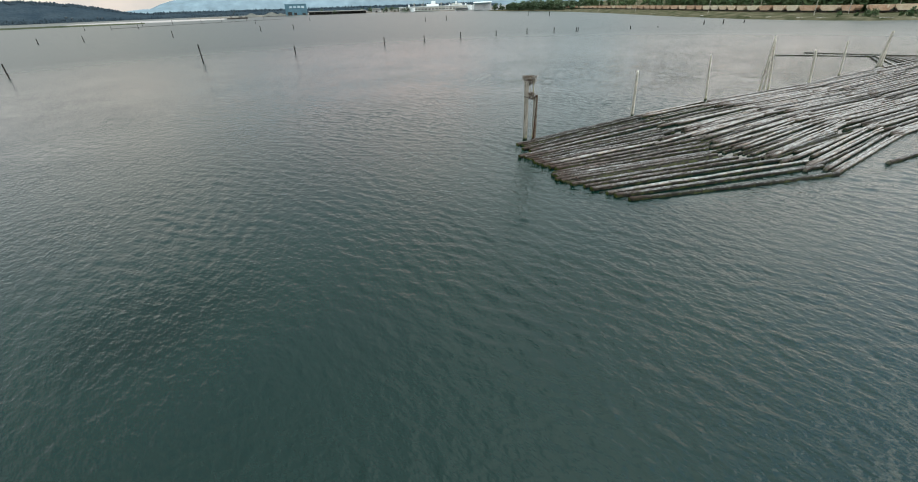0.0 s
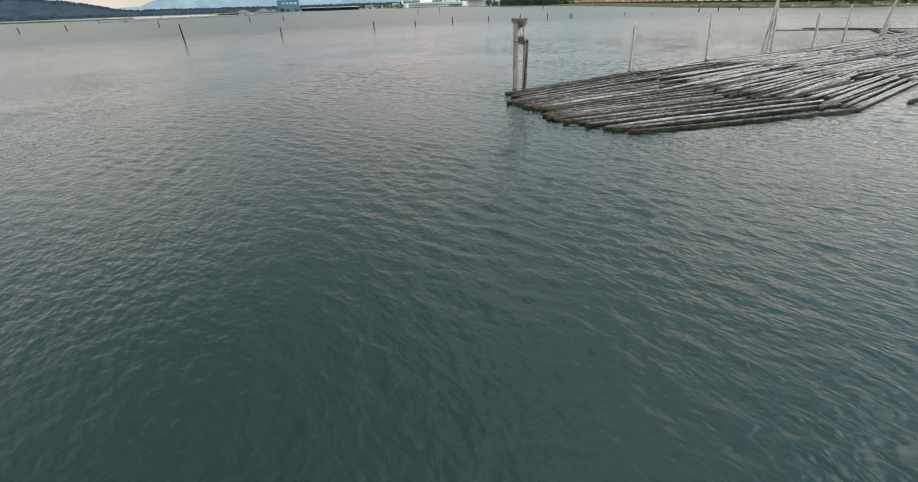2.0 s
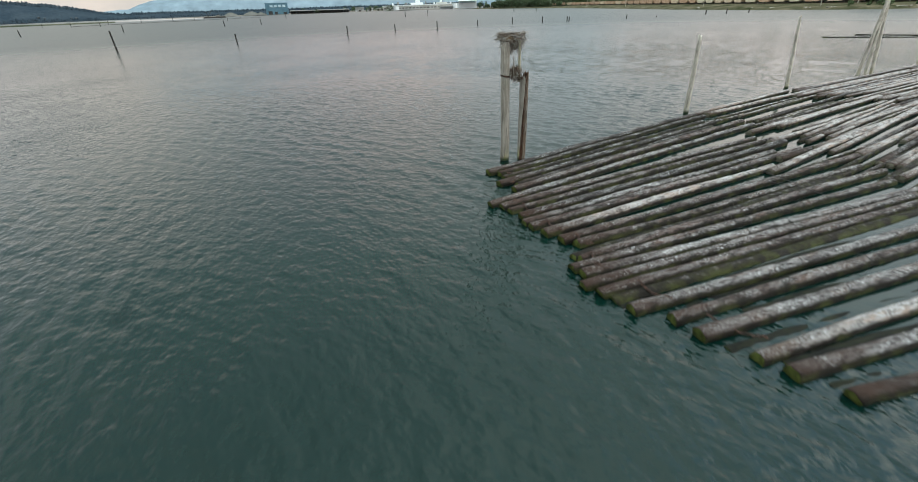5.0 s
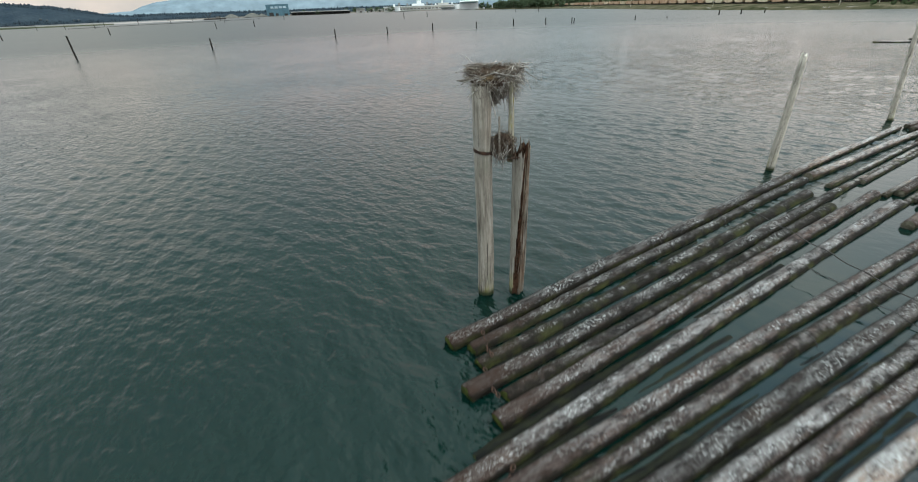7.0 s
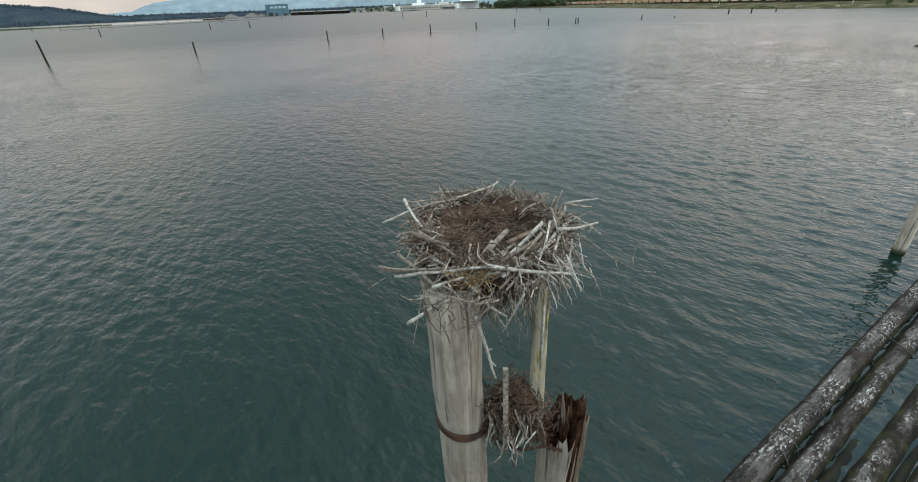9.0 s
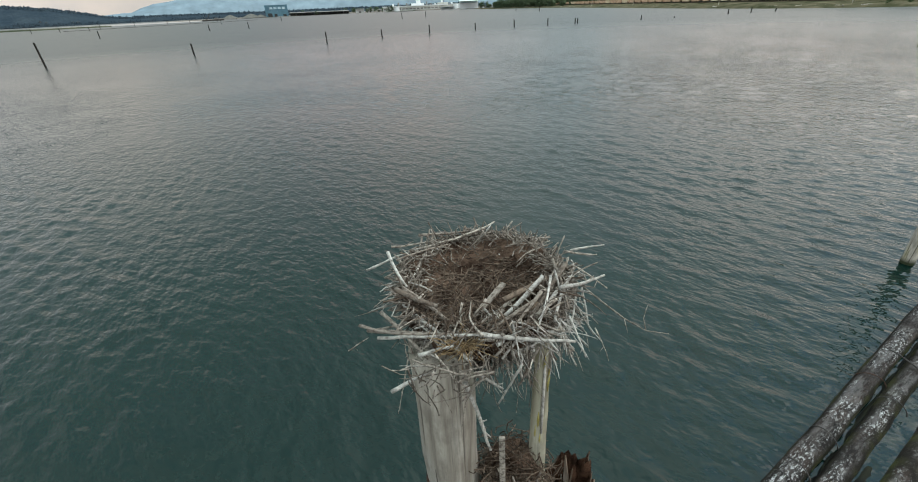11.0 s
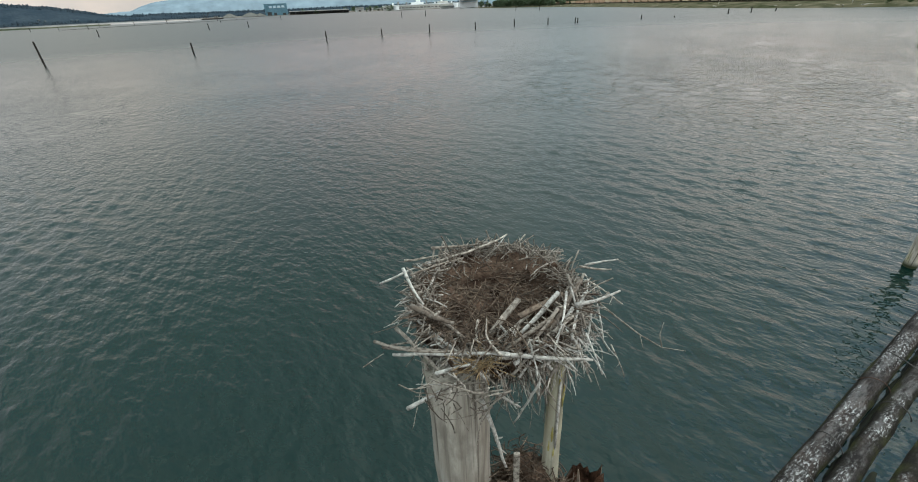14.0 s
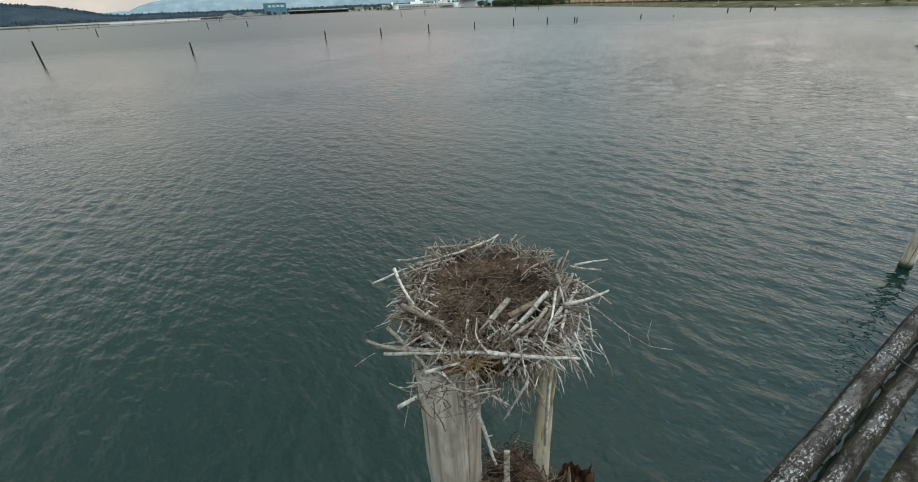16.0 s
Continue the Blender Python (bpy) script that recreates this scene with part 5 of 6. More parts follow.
def build_nest():
    rng = random.Random(77)
    nest = empty("nest", Matrix.Translation(NEST), "large untidy bird's nest of bleached sticks on the piles", "nest")
    # bowl of litter
    prof = [(0.0, 4.92), (0.08, 4.92), (0.15, 4.92), (0.22, 4.925), (0.30, 4.94), (0.36, 4.955), (0.42, 4.98), (0.47, 5.00), (0.51, 4.96), (0.48, 4.88), (0.39, 4.80), (0.27, 4.73), (0.14, 4.69), (0.0, 4.67)]
    verts, faces, seg = [], [], 40
    for r, z in prof:
        for k in range(seg):
            a = 2 * math.pi * k / seg
            wob = noise.noise(Vector((3 * math.cos(a), 3 * math.sin(a), z * 4)))
            rr = 0.95 * r * (1 + 0.13 * wob)
            fine = 0.045 * noise.noise(Vector((rr * math.cos(a) * 5, rr * math.sin(a) * 5, 1.0))) + 0.025 * noise.noise(Vector((rr * math.cos(a) * 14, rr * math.sin(a) * 14, z * 9)))
            verts.append((NEST.x + rr * 1.03 * math.cos(a), NEST.y + rr * 0.98 * math.sin(a), z + fine + (0.03 if math.sin(a) > 0 else -0.02) * (r / 0.5) - 0.09 * max(0.0, math.cos(a + radians(103))) ** 3 * (r / 0.5) ** 2))
    for j in range(len(prof) - 1):
        for k in range(seg):
            p, q = j * seg + k, j * seg + (k + 1) % seg
            faces.append((p, p + seg, q + seg, q))
    under(mesh_ob("bowl", verts, faces, SOIL, label="brown bowl of litter and droppings"), nest)

    def stick(pts, r, mat=STICK, taper=0.55, sides=6, name="stick"):
        n = len(pts)
        v, f = tube(pts, [r * (1 - (1 - taper) * i / (n - 1)) for i in range(n)], sides, 0.12, rng)
        return under(mesh_ob(name, v, f, mat), nest)

    def shell(a, z, out=0.0):
        """A point on the nest's outer side."""
        r = np.interp(z, (4.40, 4.55, 4.70, 4.88, 5.05), (0.15, 0.25, 0.41, 0.54, 0.56)) + out
        r *= 1 + 0.13 * noise.noise(Vector((1.7 * math.cos(a) + 5, 1.7 * math.sin(a), z * 2.2)))
        r *= 1 - 0.42 * max(0, math.cos(a - radians(212))) * min(1, max(0, (5.0 - z) / 0.3))
        r *= 0.885
        return Vector((NEST.x + r * 1.03 * math.cos(a), NEST.y + r * 0.98 * math.sin(a), z))

    def sag(a):
        """How far the rim is trodden down towards the open front."""
        return max(0.0, math.cos(a + radians(103))) ** 3

    # sticks that stand out: both ends, radius, pale or not
    front_sticks = [((-0.45, 0.04, 4.87), (0.2, -0.13, 5.03), 0.014, 0),
                ((-0.5, 0.06, 4.88), (-0.07, -0.11, 4.99), 0.01, 0),
                ((0.19, -0.15, 5.04), (0.66, -0.07, 4.95), 0.0135, 1),
                ((-0.38, 0.0, 4.85), (0.25, -0.15, 5.04), 0.011, 1),
                ((-0.29, -0.16, 4.62), (-0.02, -0.14, 4.81), 0.013, 1),
                ((0.11, -0.17, 4.73), (0.24, -0.22, 4.26), 0.014, 1),
                ((-0.33, 0.22, 5.27), (-0.19, 0.02, 5.19), 0.01, 1),
                ((-0.12, -0.16, 4.89), (0.06, -0.15, 4.96), 0.011, 1),
                ((0.19, -0.18, 4.8), (0.31, -0.2, 4.73), 0.01, 1),
                ((0.4, -0.16, 4.87), (0.28, -0.2, 4.61), 0.008, 1),
                ((0.48, -0.12, 4.95), (0.39, -0.16, 4.72), 0.009, 0)]
    left_sticks = [((-0.29, 0.14, 5.08), (-0.04, 0.02, 5.07), 0.017, 0),
                ((-0.25, 0.14, 5.09), (0.02, 0.0, 4.99), 0.014, 0),
                ((-0.58, 0.5, 4.96), (-0.23, 0.62, 5.07), 0.009, 1),
                ((-0.25, 0.62, 5.06), (0.23, 0.92, 5.11), 0.009, 0),
                ((-0.43, 0.6, 5.08), (-0.15, 0.75, 5.06), 0.008, 0),
                ((-0.28, 0.75, 5.09), (0.16, 0.9, 5.07), 0.01, 0),
                ((-0.34, 0.38, 5.12), (-0.05, 0.62, 5.1), 0.007, 0),
                ((-0.56, -0.02, 4.76), (-0.45, 0.03, 4.82), 0.004, 0),
                ((0.01, -0.09, 4.99), (0.19, -0.14, 4.8), 0.009, 0),
                ((-0.43, 0.12, 4.8), (-0.09, 0.02, 4.99), 0.007, 0)]
    right_sticks = [((0.6, 0.16, 5.11), (0.87, 0.38, 5.05), 0.012, 1),
                ((0.7, 0.57, 5.1), (0.91, 0.64, 5.1), 0.008, 1),
                ((0.66, 0.52, 5.12), (0.86, 0.57, 5.07), 0.008, 0),
                ((0.69, 0.42, 5.09), (0.88, 0.32, 5.0), 0.006, 0),
                ((0.65, 0.4, 5.11), (0.38, -0.07, 4.98), 0.014, 0),
                ((0.56, 0.28, 5.1), (0.47, -0.07, 5.0), 0.008, 1),
                ((0.59, 0.2, 5.06), (0.3, -0.13, 4.87), 0.012, 1),
                ((0.5, 0.15, 5.09), (0.35, -0.05, 5.01), 0.011, 0),
                ((0.58, 0.44, 5.11), (0.64, 0.08, 5.03), 0.01, 0),
                ((0.67, 0.34, 5.06), (0.56, 0.0, 5.01), 0.012, 1),
                ((0.46, 0.1, 5.06), (0.22, -0.07, 4.98), 0.012, 0)]
    drooping_sticks = [((0.74, 0.32, 5.0), (0.78, 0.2, 4.81), 0.006, 1),
                ((0.65, 0.1, 4.97), (0.74, 0.0, 4.78), 0.006, 1),
                ((0.8, 0.14, 4.86), (0.89, 0.1, 4.66), 0.004, 0),
                ((0.7, 0.25, 5.01), (0.66, 0.1, 4.84), 0.006, 1),
                ((0.59, 0.0, 4.98), (0.65, -0.05, 4.83), 0.006, 0),
                ((0.42, -0.05, 4.97), (0.45, -0.12, 4.67), 0.005, 0),
                ((-0.02, -0.12, 4.81), (-0.07, -0.16, 4.58), 0.006, 0),
                ((-0.21, -0.05, 4.76), (-0.3, -0.1, 4.36), 0.004, 0),
                ((-0.15, -0.08, 4.76), (-0.25, 0.0, 4.88), 0.006, 0),
                ((0.15, -0.12, 4.86), (0.08, -0.18, 4.38), 0.005, 0)]
    marked = front_sticks + left_sticks + right_sticks + drooping_sticks
    for a, b, r, pale in marked:
        line = bent(a, b, rng, 0, 0.03, 8, 0.006)
        v, f = tube(line, [r * (1 - 0.065 * k) for k in range(8)], 7, 0.12, rng)
        # snapped side shoots
        for k in (2, 4, 5):
            if rng.random() < 0.55:
                way = ((line[k + 1] - line[k]).normalized() + Vector((rng.gauss(0, 0.7), rng.gauss(0, 0.7), rng.gauss(0, 0.7)))).normalized()
                tube([line[k], line[k] + way * rng.uniform(0.02, 0.09)], [r * 0.45, r * 0.25], 5, 0.1, rng, v, f)
        under(mesh_ob("stick", v, f, STICK_PALE if pale else STICK), nest)
    # weathered slats in the bowl
    for a, b, w in (((0.3, 0.3, 5.03), (0.12, 0.06, 4.93), 0.016), ((0.55, 0.32, 5.06), (0.3, 0.18, 5.0), 0.018), ((0.19, -0.05, 4.92), (0.36, 0.1, 4.97), 0.026), ((-0.07, 0.1, 4.97), (0.22, -0.02, 4.93), 0.018), ((0.34, 0.02, 4.96), (0.48, 0.12, 5.04), 0.018)):
        a, b = Vector(a), Vector(b)
        d = (b - a).normalized()
        s = d.cross(Vector((0.1, 0.1, 1))).normalized()
        bm = box(0, (b - a).length, -w, w, -0.008, 0.010, 0.003)
        ob = part("slat", bm, LITTER if w > 0.017 else TWIG, None)
        ob.matrix_world = Matrix.Translation(a) @ Matrix((d, s, d.cross(s))).transposed().to_4x4()
        under(ob, nest)
    # sticks laid round the rim, with no order to them
    for i in range(300):
        a = rng.uniform(0, 2 * math.pi)
        z = 5.04 - 0.10 * sag(a) - 0.42 * rng.random() ** 1.3
        c = shell(a, z, rng.uniform(-0.07, 0.02))
        tang, out = Vector((-math.sin(a), math.cos(a), 0)), Vector((math.cos(a), math.sin(a), 0))
        front_right = max(0, math.cos(a - radians(-50)))
        if rng.random() < 0.40 + 0.25 * front_right:
            d = tang * rng.gauss(0, 0.5) + out * rng.uniform(-1.0, 0.35) + Vector((0, 0, rng.gauss(0.35, 0.45)))
        else:
            d = tang + out * rng.gauss(0, 0.45) + Vector((0, 0, rng.gauss(0, 0.22)))
        d = d.normalized() * rng.choice((-1, 1))
        length = rng.uniform(0.14, 0.48)
        choice = rng.choice((STICK, STICK_PALE, STICK_PALE)) if rng.random() < 0.75 * front_right else rng.choice((STICK, STICK, STICK, TWIG, STICK_PALE))
        stick(bent(c - d * length / 2, c + d * length / 2, rng, 0.02, 0.08, 7), rng.uniform(0.003, 0.007) + 0.007 * rng.random() ** 4, choice, 0.45)
    # stout sticks that slope down into the open front
    for a, b, r in (((-0.30, 0.30, 5.06), (-0.02, -0.06, 4.90), 0.012), ((-0.34, 0.20, 5.02), (0.02, -0.09, 4.88), 0.010), ((0.52, 0.30, 5.08), (0.16, -0.08, 4.90), 0.015), ((0.40, 0.26, 5.00), (0.12, 0.0, 4.92), 0.012),
                    ((0.58, 0.14, 5.05), (0.26, -0.14, 4.88), 0.011), ((0.30, 0.12, 4.98), (0.10, -0.14, 4.84), 0.013), ((-0.18, 0.06, 4.98), (0.14, -0.15, 4.86), 0.011), ((-0.38, 0.10, 4.95), (-0.08, -0.13, 4.84), 0.012)):
        stick(bent(a, b, rng, 0, 0.04, 7, 0.006), r, rng.choice((STICK, STICK, STICK_PALE)), 0.7, 7)
    for i in range(26):
        a = radians(rng.gauss(-98, 26))
        c = shell(a, rng.uniform(4.76, 4.95), -0.03)
        d = Vector((rng.gauss(0, 0.8), rng.uniform(0.2, 1.0), rng.gauss(0.25, 0.3))).normalized() * rng.choice((-1, 1))
        length = rng.uniform(0.12, 0.34)
        stick(bent(c - d * length / 2, c + d * length / 2, rng, 0.01, 0.07, 6), rng.uniform(0.005, 0.010), rng.choice((STICK, STICK_PALE, STICK)), 0.6)
    # sticks and twigs hanging down over the head of the pile
    for i in range(7):
        c = Vector((rng.uniform(-0.16, 0.20), -0.20 + rng.uniform(-0.03, 0.02), rng.uniform(4.72, 4.88)))
        d = Vector((rng.gauss(0, 0.9), rng.gauss(0, 0.25), rng.gauss(-0.4, 0.5))).normalized()
        length = rng.uniform(0.12, 0.30)
        stick(bent(c - d * length / 2, c + d * length / 2, rng, 0.02, 0.08, 6), rng.uniform(0.0035, 0.007), rng.choice((STICK, STICK, TWIG, STICK_PALE)), 0.5, name="hanging_stick")
    # sticks that lean in over the rim
    for i in range(34):
        a = rng.uniform(0, 2 * math.pi)
        c = shell(a, rng.uniform(4.98, 5.06), -0.02)
        inward = Vector((-math.cos(a + rng.uniform(-0.9, 0.9)), -math.sin(a + rng.uniform(-0.9, 0.9)), rng.uniform(-0.45, -0.1)))
        stick(bent(c - inward * 0.10, c + inward * rng.uniform(0.10, 0.26), rng, 0.02, 0.12, 6), rng.uniform(0.003, 0.007), rng.choice((STICK, TWIG, TWIG, LITTER)), 0.4, name="leaning_stick")
    # clods of turf and old grass in the bowl
    for i in range(13):
        a, r = rng.uniform(0, 6.283), 0.36 * math.sqrt(rng.random())
        c = Vector((NEST.x + r * math.cos(a), NEST.y + r * math.sin(a), 4.925 + 0.2 * max(0, r - 0.2)))
        q = rng.uniform(0.03, 0.07)
        v, f = [], []
        for lvl, (zz, rr) in enumerate(((-0.3, 1.0), (0.25, 0.95), (0.55, 0.55), (0.66, 0.1))):
            for k in range(9):
                b = 2 * math.pi * k / 9
                w = q * rr * rng.uniform(0.75, 1.25)
                v.append(c + Vector((w * math.cos(b), w * 0.8 * math.sin(b), q * zz * rng.uniform(0.8, 1.1))))
        for lvl in range(3):
            for k in range(9):
                p0, p1 = lvl * 9 + k, lvl * 9 + (k + 1) % 9
                f.append((p0, p1, p1 + 9, p0 + 9))
        f.append(tuple(range(27, 36)))
        under(mesh_ob("clod", v, f, SOIL), nest)
    # finer stuff
    verts, faces = [], []
    for i in range(2300):
        a = rng.uniform(0, 2 * math.pi)
        z = 5.06 - 0.14 * sag(a) - 0.56 * rng.random() ** 1.4
        c = shell(a, z, rng.uniform(-0.12, 0.03))
        d = Vector((rng.gauss(0, 1), rng.gauss(0, 1), rng.gauss(0, 0.65))).normalized()
        length = rng.uniform(0.08, 0.30)
        tube(bent(c - d * length / 2, c + d * length / 2, rng, 0.05, 0.12, 4), [0.0045, 0.004, 0.0032, 0.002], 4, verts=verts, faces=faces, cap=False)
    for i in range(130):
        a = rng.uniform(3.3, 6.9)
        c = shell(a, rng.uniform(4.6, 4.9), 0.0)
        e = c + Vector((math.cos(a) * rng.uniform(0.0, 0.2), math.sin(a) * rng.uniform(0, 0.12), -rng.uniform(0.10, 0.42)))
        tube(bent(c, e, rng, 0, 0.15, 6), [0.004, 0.0038, 0.0034, 0.003, 0.0024, 0.0016], 4, verts=verts, faces=faces, cap=False)
    for i in range(34):
        c = Vector((rng.uniform(-0.18, 0.24), -0.19 + rng.uniform(-0.05, 0.03), 4.88 - 0.26 * rng.random() ** 1.6))
        d = Vector((rng.gauss(0, 0.9), rng.gauss(0, 0.3), rng.gauss(-0.3, 0.7))).normalized() * rng.uniform(0.04, 0.13)
        tube(bent(c - d, c + d, rng, 0.05, 0.14, 4), [0.004, 0.0036, 0.003, 0.0018], 4, verts=verts, faces=faces, cap=False)
    for i in range(210):
        a = rng.uniform(0, 2 * math.pi)
        c = shell(a, rng.uniform(4.85, 5.05), -0.02)
        e = c + Vector((math.cos(a + rng.uniform(-0.7, 0.7)), math.sin(a + rng.uniform(-0.7, 0.7)), rng.uniform(-0.5, 0.5))) * rng.uniform(0.06, 0.12 + 0.22 * rng.random() ** 2)
        tube(bent(c, e, rng, 0.1, 0.14, 5), [0.0046, 0.004, 0.0034, 0.0026, 0.0014], 4, verts=verts, faces=faces, cap=False)
    under(mesh_ob("twig_mass", verts, faces, TWIG, kind="stuff"), nest)
    # long wispy twig with side shoots
    verts, faces = [], []
    tube([(0.74, 0.35, 5.0), (0.86, 0.28, 4.93), (0.97, 0.22, 4.87), (1.08, 0.17, 4.83), (1.19, 0.14, 4.84)], [0.006, 0.005, 0.004, 0.003, 0.002], 5, verts=verts, faces=faces)
    tube([(1.08, 0.17, 4.83), (1.06, 0.19, 4.90), (1.07, 0.20, 4.98)], [0.003, 0.0025, 0.0015], 4, verts=verts, faces=faces)
    tube([(0.97, 0.22, 4.87), (0.99, 0.18, 4.80)], [0.003, 0.0012], 4, verts=verts, faces=faces)
    under(mesh_ob("long_twig", verts, faces, STICK), nest)
    # bleached branching twigs that stand off the side
    for i in range(46):
        verts, faces = [], []
        a = rng.gauss(radians(-12), 0.55) if i < 30 else rng.uniform(0, 6.283)
        c = shell(a, rng.uniform(4.78, 5.03), -0.04)
        out = Vector((math.cos(a), math.sin(a), 0))
        aim = (out * rng.uniform(0.5, 1.0) + Vector((rng.gauss(0, 0.35), rng.gauss(0, 0.35), rng.uniform(-1.1, 0.35)))).normalized()
        length = rng.uniform(0.12, 0.30)
        pts = bent(c, c + aim * length, rng, 0.25, 0.16, 7)
        tube(pts, [0.0062 - 0.0007 * k for k in range(7)], 5, 0.1, rng, verts=verts, faces=faces)
        for k in (2, 3, 4, 5):
            if rng.random() < 0.6:
                side = (aim + Vector((rng.gauss(0, 0.8), rng.gauss(0, 0.8), rng.gauss(-0.2, 0.6)))).normalized() * rng.uniform(0.04, 0.13)
                tube(bent(pts[k], pts[k] + side, rng, 0.1, 0.15, 4), [0.0034, 0.003, 0.0024, 0.0014], 4, verts=verts, faces=faces, cap=False)
        under(mesh_ob("side_twig", verts, faces, STICK_PALE), nest)
    # hair-fine wisps
    verts, faces = [], []
    for i in range(150):
        a = rng.gauss(radians(-25), 0.9) if i < 100 else rng.uniform(0, 6.283)
        c = shell(a, rng.uniform(4.72, 5.02), -0.02)
        e = c + Vector((math.cos(a) * rng.uniform(0.02, 0.22), math.sin(a) * rng.uniform(0.02, 0.16), rng.uniform(-0.34, 0.06)))
        tube(bent(c, e, rng, 0.15, 0.22, 7), [0.0026, 0.0025, 0.0023, 0.002, 0.0017, 0.0014, 0.001], 4, verts=verts, faces=faces, cap=False)
    under(mesh_ob("wisp", verts, faces, STICK, kind="stuff"), nest)
    # litter in the bowl
    verts, faces = [], []
    for i in range(1100):
        a, r = rng.uniform(0, 6.283), 0.5 * math.sqrt(rng.random())
        c = Vector((NEST.x + r * math.cos(a), NEST.y + r * math.sin(a), 4.93 + 0.22 * max(0, r - 0.22) + rng.uniform(0, 0.03)))
        d = Vector((rng.gauss(0, 1), rng.gauss(0, 1), rng.gauss(0, 0.30))).normalized()
        length = rng.uniform(0.05, 0.20)
        tube(bent(c - d * length / 2, c + d * length / 2, rng, 0, 0.1, 3), [0.003, 0.003, 0.002], 4, verts=verts, faces=faces, cap=False)
    under(mesh_ob("litter", verts, faces, LITTER, kind="stuff"), nest)
    verts, faces = [], []
    for i in range(42):
        c = Vector((0.10, -0.12, 4.93)) + Vector((rng.gauss(0, 0.05), rng.gauss(0, 0.02), rng.gauss(0, 0.02)))
        d = Vector((rng.gauss(0, 1), rng.gauss(0, 0.5), rng.gauss(0, 0.6))).normalized() * rng.uniform(0.04, 0.13)
        tube([c - d, c, c + d], [0.0025, 0.0028, 0.0015], 4, verts=verts, faces=faces, cap=False)
    under(mesh_ob("dry_grass", verts, faces, STRAW, label="tuft of orange dry grass", kind="stuff"), nest)


build_nest()


def build_old_clump():
    """A lower mass of twigs caught between the two piles."""
    rng = random.Random(19)
    old = empty("twig_clump", Matrix.Translation((0.38, 0.08, 3.4)), "dark clump of old nest twigs between the piles", "nest debris")
    verts, faces = [], []
    for i in range(900):
        c = Vector((0.38 + rng.gauss(0, 0.11), 0.06 + rng.gauss(0, 0.07), 3.66 + rng.gauss(0, 0.12)))
        if c.z > 3.92:
            c.z = 3.85
        d = Vector((rng.gauss(0, 1), rng.gauss(0, 0.7), rng.gauss(0, 1.0))).normalized()
        length = rng.uniform(0.06, 0.26)
        tube(bent(c - d * length / 2, c + d * length / 2, rng, 0.1, 0.2, 4), [0.004, 0.004, 0.0032, 0.002], 4, verts=verts, faces=faces, cap=False)
    under(mesh_ob("twig_mass", verts, faces, LITTER, kind="stuff"), old)
    prof = [(0.0, 3.86), (0.12, 3.85), (0.19, 3.74), (0.18, 3.6), (0.11, 3.48), (0.0, 3.42)]
    bv, bf, seg = [], [], 20
    for r, z in prof:
        for k in range(seg):
            a = 2 * math.pi * k / seg
            q = r * (1 + 0.3 * noise.noise(Vector((2 * math.cos(a), 2 * math.sin(a), z * 5))))
            bv.append((0.38 + q * math.cos(a), 0.09 + 0.6 * q * math.sin(a), z))
    for j in range(len(prof) - 1):
        for k in range(seg):
            p, q = j * seg + k, j * seg + (k + 1) % seg
            bf.append((p, p + seg, q + seg, q))
    under(mesh_ob("core", bv, bf, SOIL), old)
    for i in range(26):
        a = Vector((rng.uniform(0.18, 0.56), -0.07 + rng.uniform(-0.03, 0.03), rng.uniform(3.55, 3.85)))
        b = a + Vector((rng.uniform(-0.1, 0.1), rng.uniform(-0.04, 0.02), -rng.uniform(0.12, 0.45)))
        v, f = tube(bent(a, b, rng, 0, 0.08), [0.007, 0.007, 0.006, 0.004, 0.002], 5, 0.1, rng)
        under(mesh_ob("stick", v, f, rng.choice((STICK, TWIG, TWIG, LITTER, LITTER))), old)
    for i in range(16):
        a = Vector((rng.uniform(0.2, 0.54), -0.10 + rng.uniform(-0.03, 0.02), rng.uniform(3.5, 3.75)))
        b = a + Vector((rng.uniform(-0.16, 0.10), rng.uniform(-0.05, 0.0), -rng.uniform(0.15, 0.38)))
        v, f = tube(bent(a, b, rng, 0.0, 0.16, 7), [0.006, 0.006, 0.0055, 0.005, 0.004, 0.003, 0.002], 5, 0.1, rng)
        under(mesh_ob("stick", v, f, STICK_PALE if i % 3 else STICK), old)
    bm = box(-0.016, 0.020, -0.008, 0.008, 0, 0.86, 0.003)
    ob = part("lath", bm, STICK, None)
    ob.matrix_world = pose(0.315, -0.10, 3.40, 2, -1, 3)
    under(ob, old)


build_old_clump()


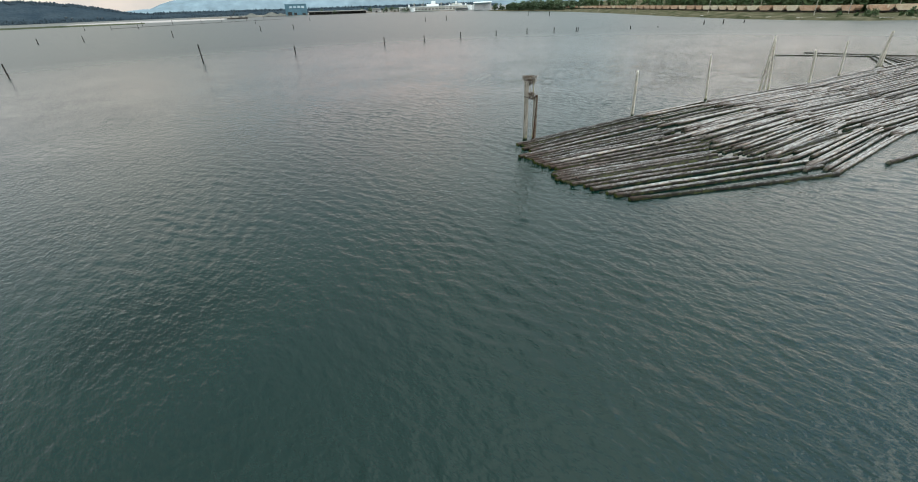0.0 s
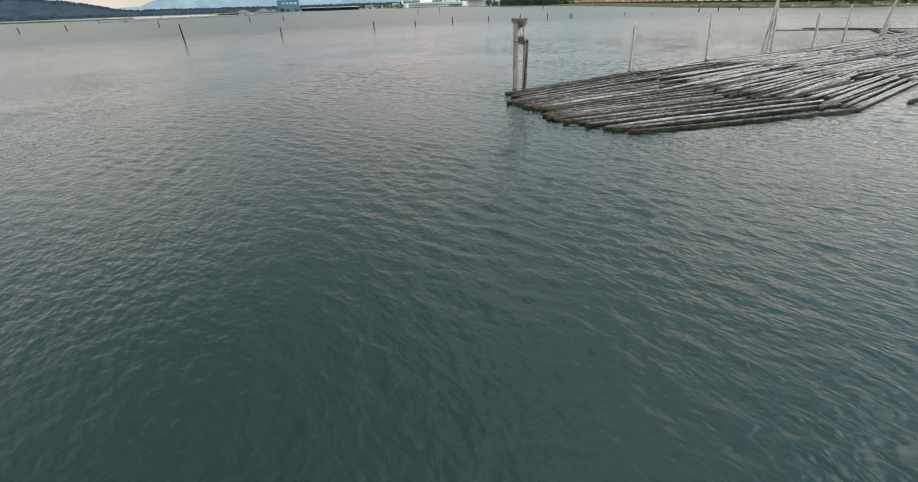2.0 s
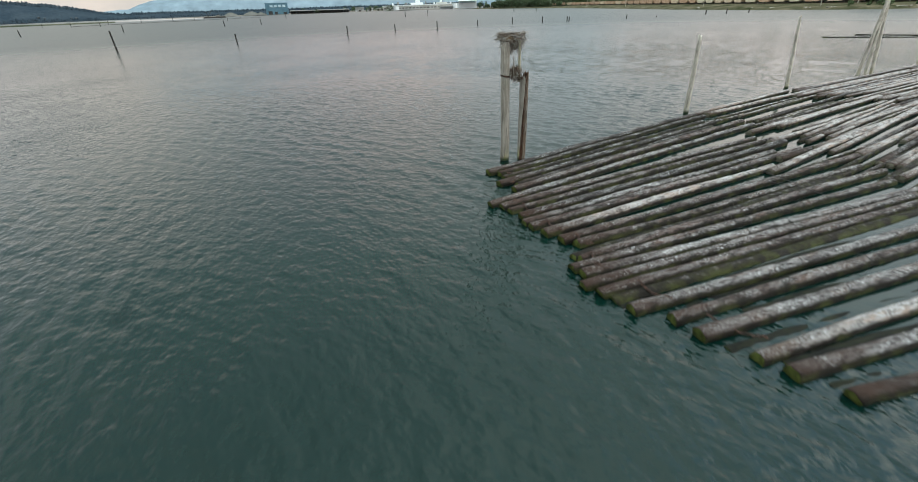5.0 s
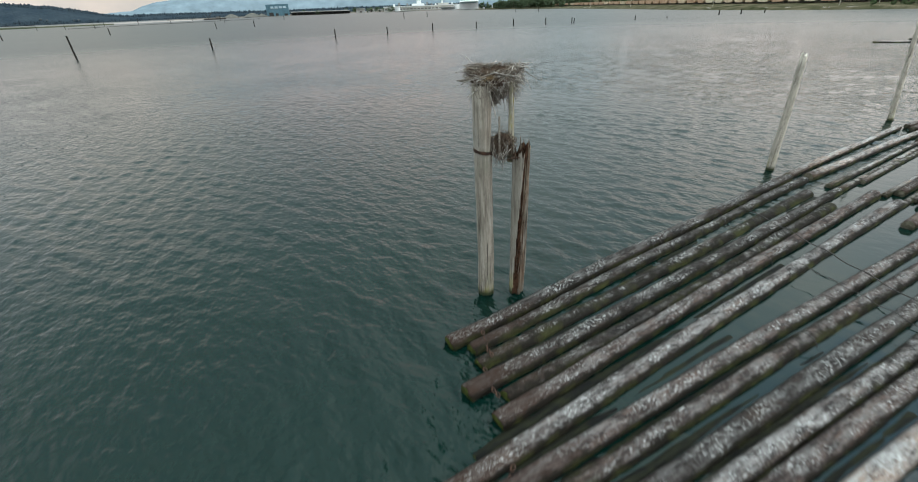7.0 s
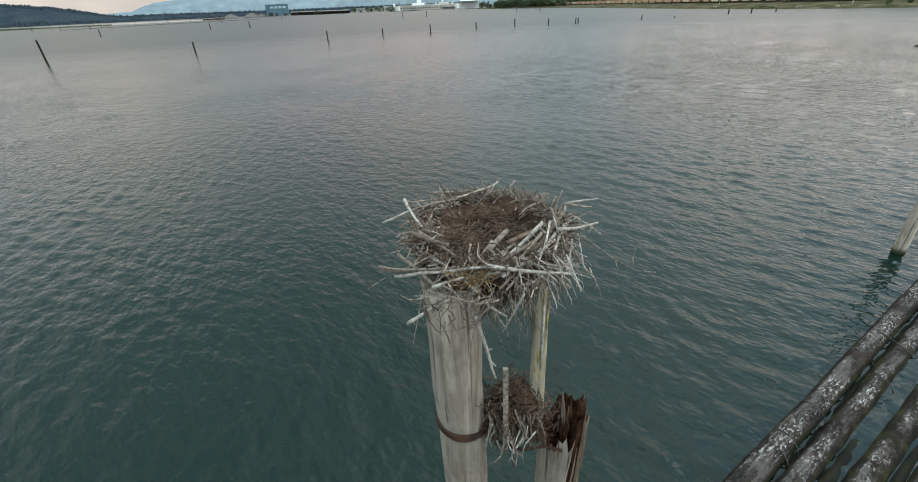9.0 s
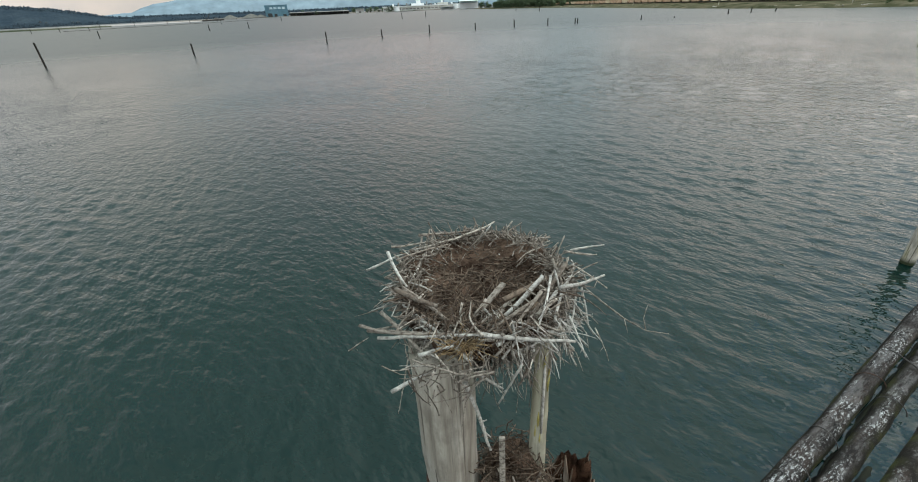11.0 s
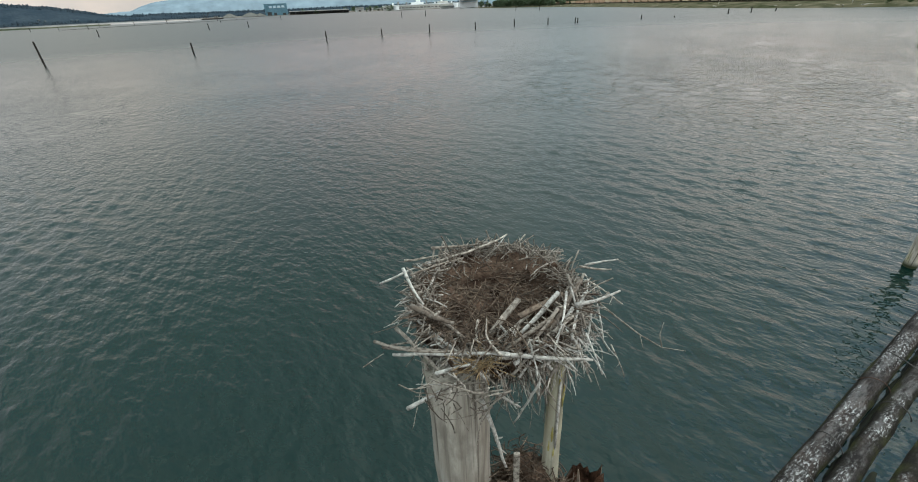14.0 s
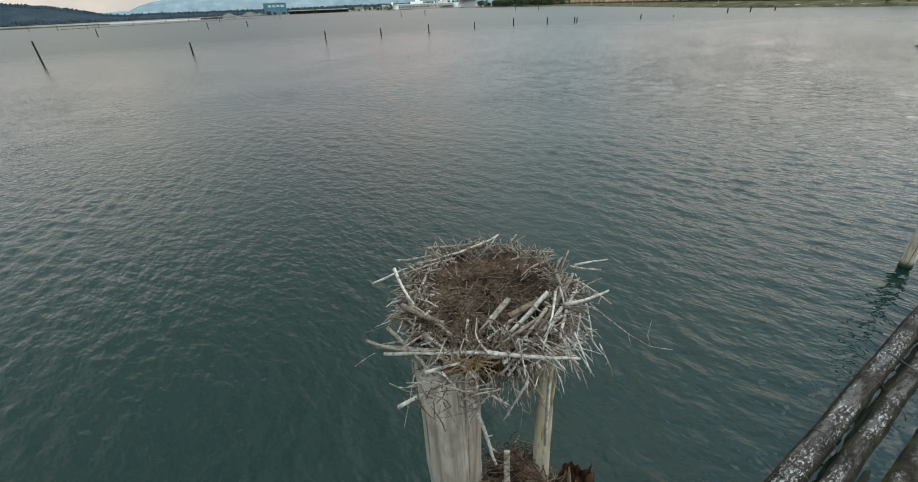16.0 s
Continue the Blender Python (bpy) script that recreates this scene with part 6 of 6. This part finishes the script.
# ---- rigging on the raft ----
def build_rigging():
    rng = random.Random(23)
    # two thin cables lying over the logs
    for (x0, y0), (x1, y1), r in (((7.6, 5.25), (10.4, -4.6), 0.013), ((7.6, 1.3), (9.8, -4.2), 0.008)):
        pts = []
        n = 46
        for i in range(n):
            f = i / (n - 1)
            pts.append((x0 + (x1 - x0) * f + 0.05 * math.sin(f * 7), y0 + (y1 - y0) * f, 0.315 + 0.025 * math.sin(f * 60)))
        v, f = tube(pts, [r] * n, 6)
        tagged(mesh_ob("cable", v, f, CABLE), "thin dark cable lying across the raft's logs", "cable", "raft cables")
    # wire hoops over the outer log
    spots = [(0, 6.6), (0, 6.95), (0, 7.9), (0, 9.9), (1, 9.2), (5, 8.5), (8, 7.4), (11, 9.0), (13, 8.2), (14, 6.1), (14, 6.5), (14, 8.8), (16, 5.2), (16, 5.5), (16, 7.9), (17, 6.2), (17, 8.6), (17, 8.9), (18, 5.4), (18, 7.0), (19, 6.4), (20, 7.2), (23, 6.0), (25, 8.0)]
    for which, s in spots:
        x0, y0, x1, y1 = RAFT_LOGS[which]
        turn = math.atan2(y1 - y0, x1 - x0)
        c = Vector((x0 + s * math.cos(turn), y0 + s * math.sin(turn), 0.065))
        lean = rng.uniform(-0.2, 0.3)
        pts = []
        for k in range(11):
            a = math.pi * (k / 10) * 0.9 + 0.15
            across, upz = 0.215 * math.cos(a), 0.215 * math.sin(a)
            pts.append((c.x - math.sin(turn) * across + lean * across, c.y + math.cos(turn) * across + lean * across * 0.8, c.z + upz))
        v, f = tube(pts, [0.009] * 11, 6)
        tagged(mesh_ob("wire_hoop", v, f, RUST if which == 0 and s > 9 else CABLE), "bent wire hoop stapled over a raft log", "wire", "wire hoops")
    # chains through the butt ends
    bm = bmesh.new()
    seg, ring = 10, 6
    vs = []
    for k in range(seg):
        a = 2 * math.pi * k / seg
        cx, cy = 0.048 * math.cos(a), 0.030 * math.sin(a)
        nx, ny = math.cos(a), math.sin(a)
        for j in range(ring):
            b = 2 * math.pi * j / ring
            vs.append(bm.verts.new((cx + 0.013 * math.cos(b) * nx, cy + 0.013 * math.cos(b) * ny, 0.013 * math.sin(b))))
    for k in range(seg):
        for j in range(ring):
            bm.faces.new((vs[k * ring + j], vs[((k + 1) % seg) * ring + j], vs[((k + 1) % seg) * ring + (j + 1) % ring], vs[k * ring + (j + 1) % ring]))
    link = bpy.data.meshes.new("link")
    bm.to_mesh(link)
    bm.free()
    link.materials.append(RUST)
    spots = [((0.05, -1.65), (0.25, -2.25)), ((0.15, -2.65), (0.4, -3.2)), ((0.65, -4.5), (0.4, -4.9)), ((0.7, -5.2), (1.0, -5.7)), ((1.35, -6.3), (1.75, -6.95)), ((2.15, -7.3), (2.5, -7.8)), ((2.4, -8.3), (2.5, -8.9)),
             ((3.3, -9.6), (3.8, -10.2)), ((4.4, -10.8), (5.2, -11.4))]
    for (x0, y0), (x1, y1) in spots:
        chain = empty("boom_chain", Matrix.Translation((x0, y0, 0.22)), "rusty boom chain joining two log butts", "chain", "boom chains")
        n = max(4, int(math.hypot(x1 - x0, y1 - y0) / 0.085))
        for i in range(n):
            f = i / (n - 1)
            ob = new("link", link)
            ob.parent = chain
            ob.matrix_basis = Matrix.Translation(((x1 - x0) * f, (y1 - y0) * f, 0.03 - 0.13 * math.sin(math.pi * f))) @ pose(0, 0, 0, 90 * (i % 2), 12, math.degrees(math.atan2(y1 - y0, x1 - x0)))


build_rigging()
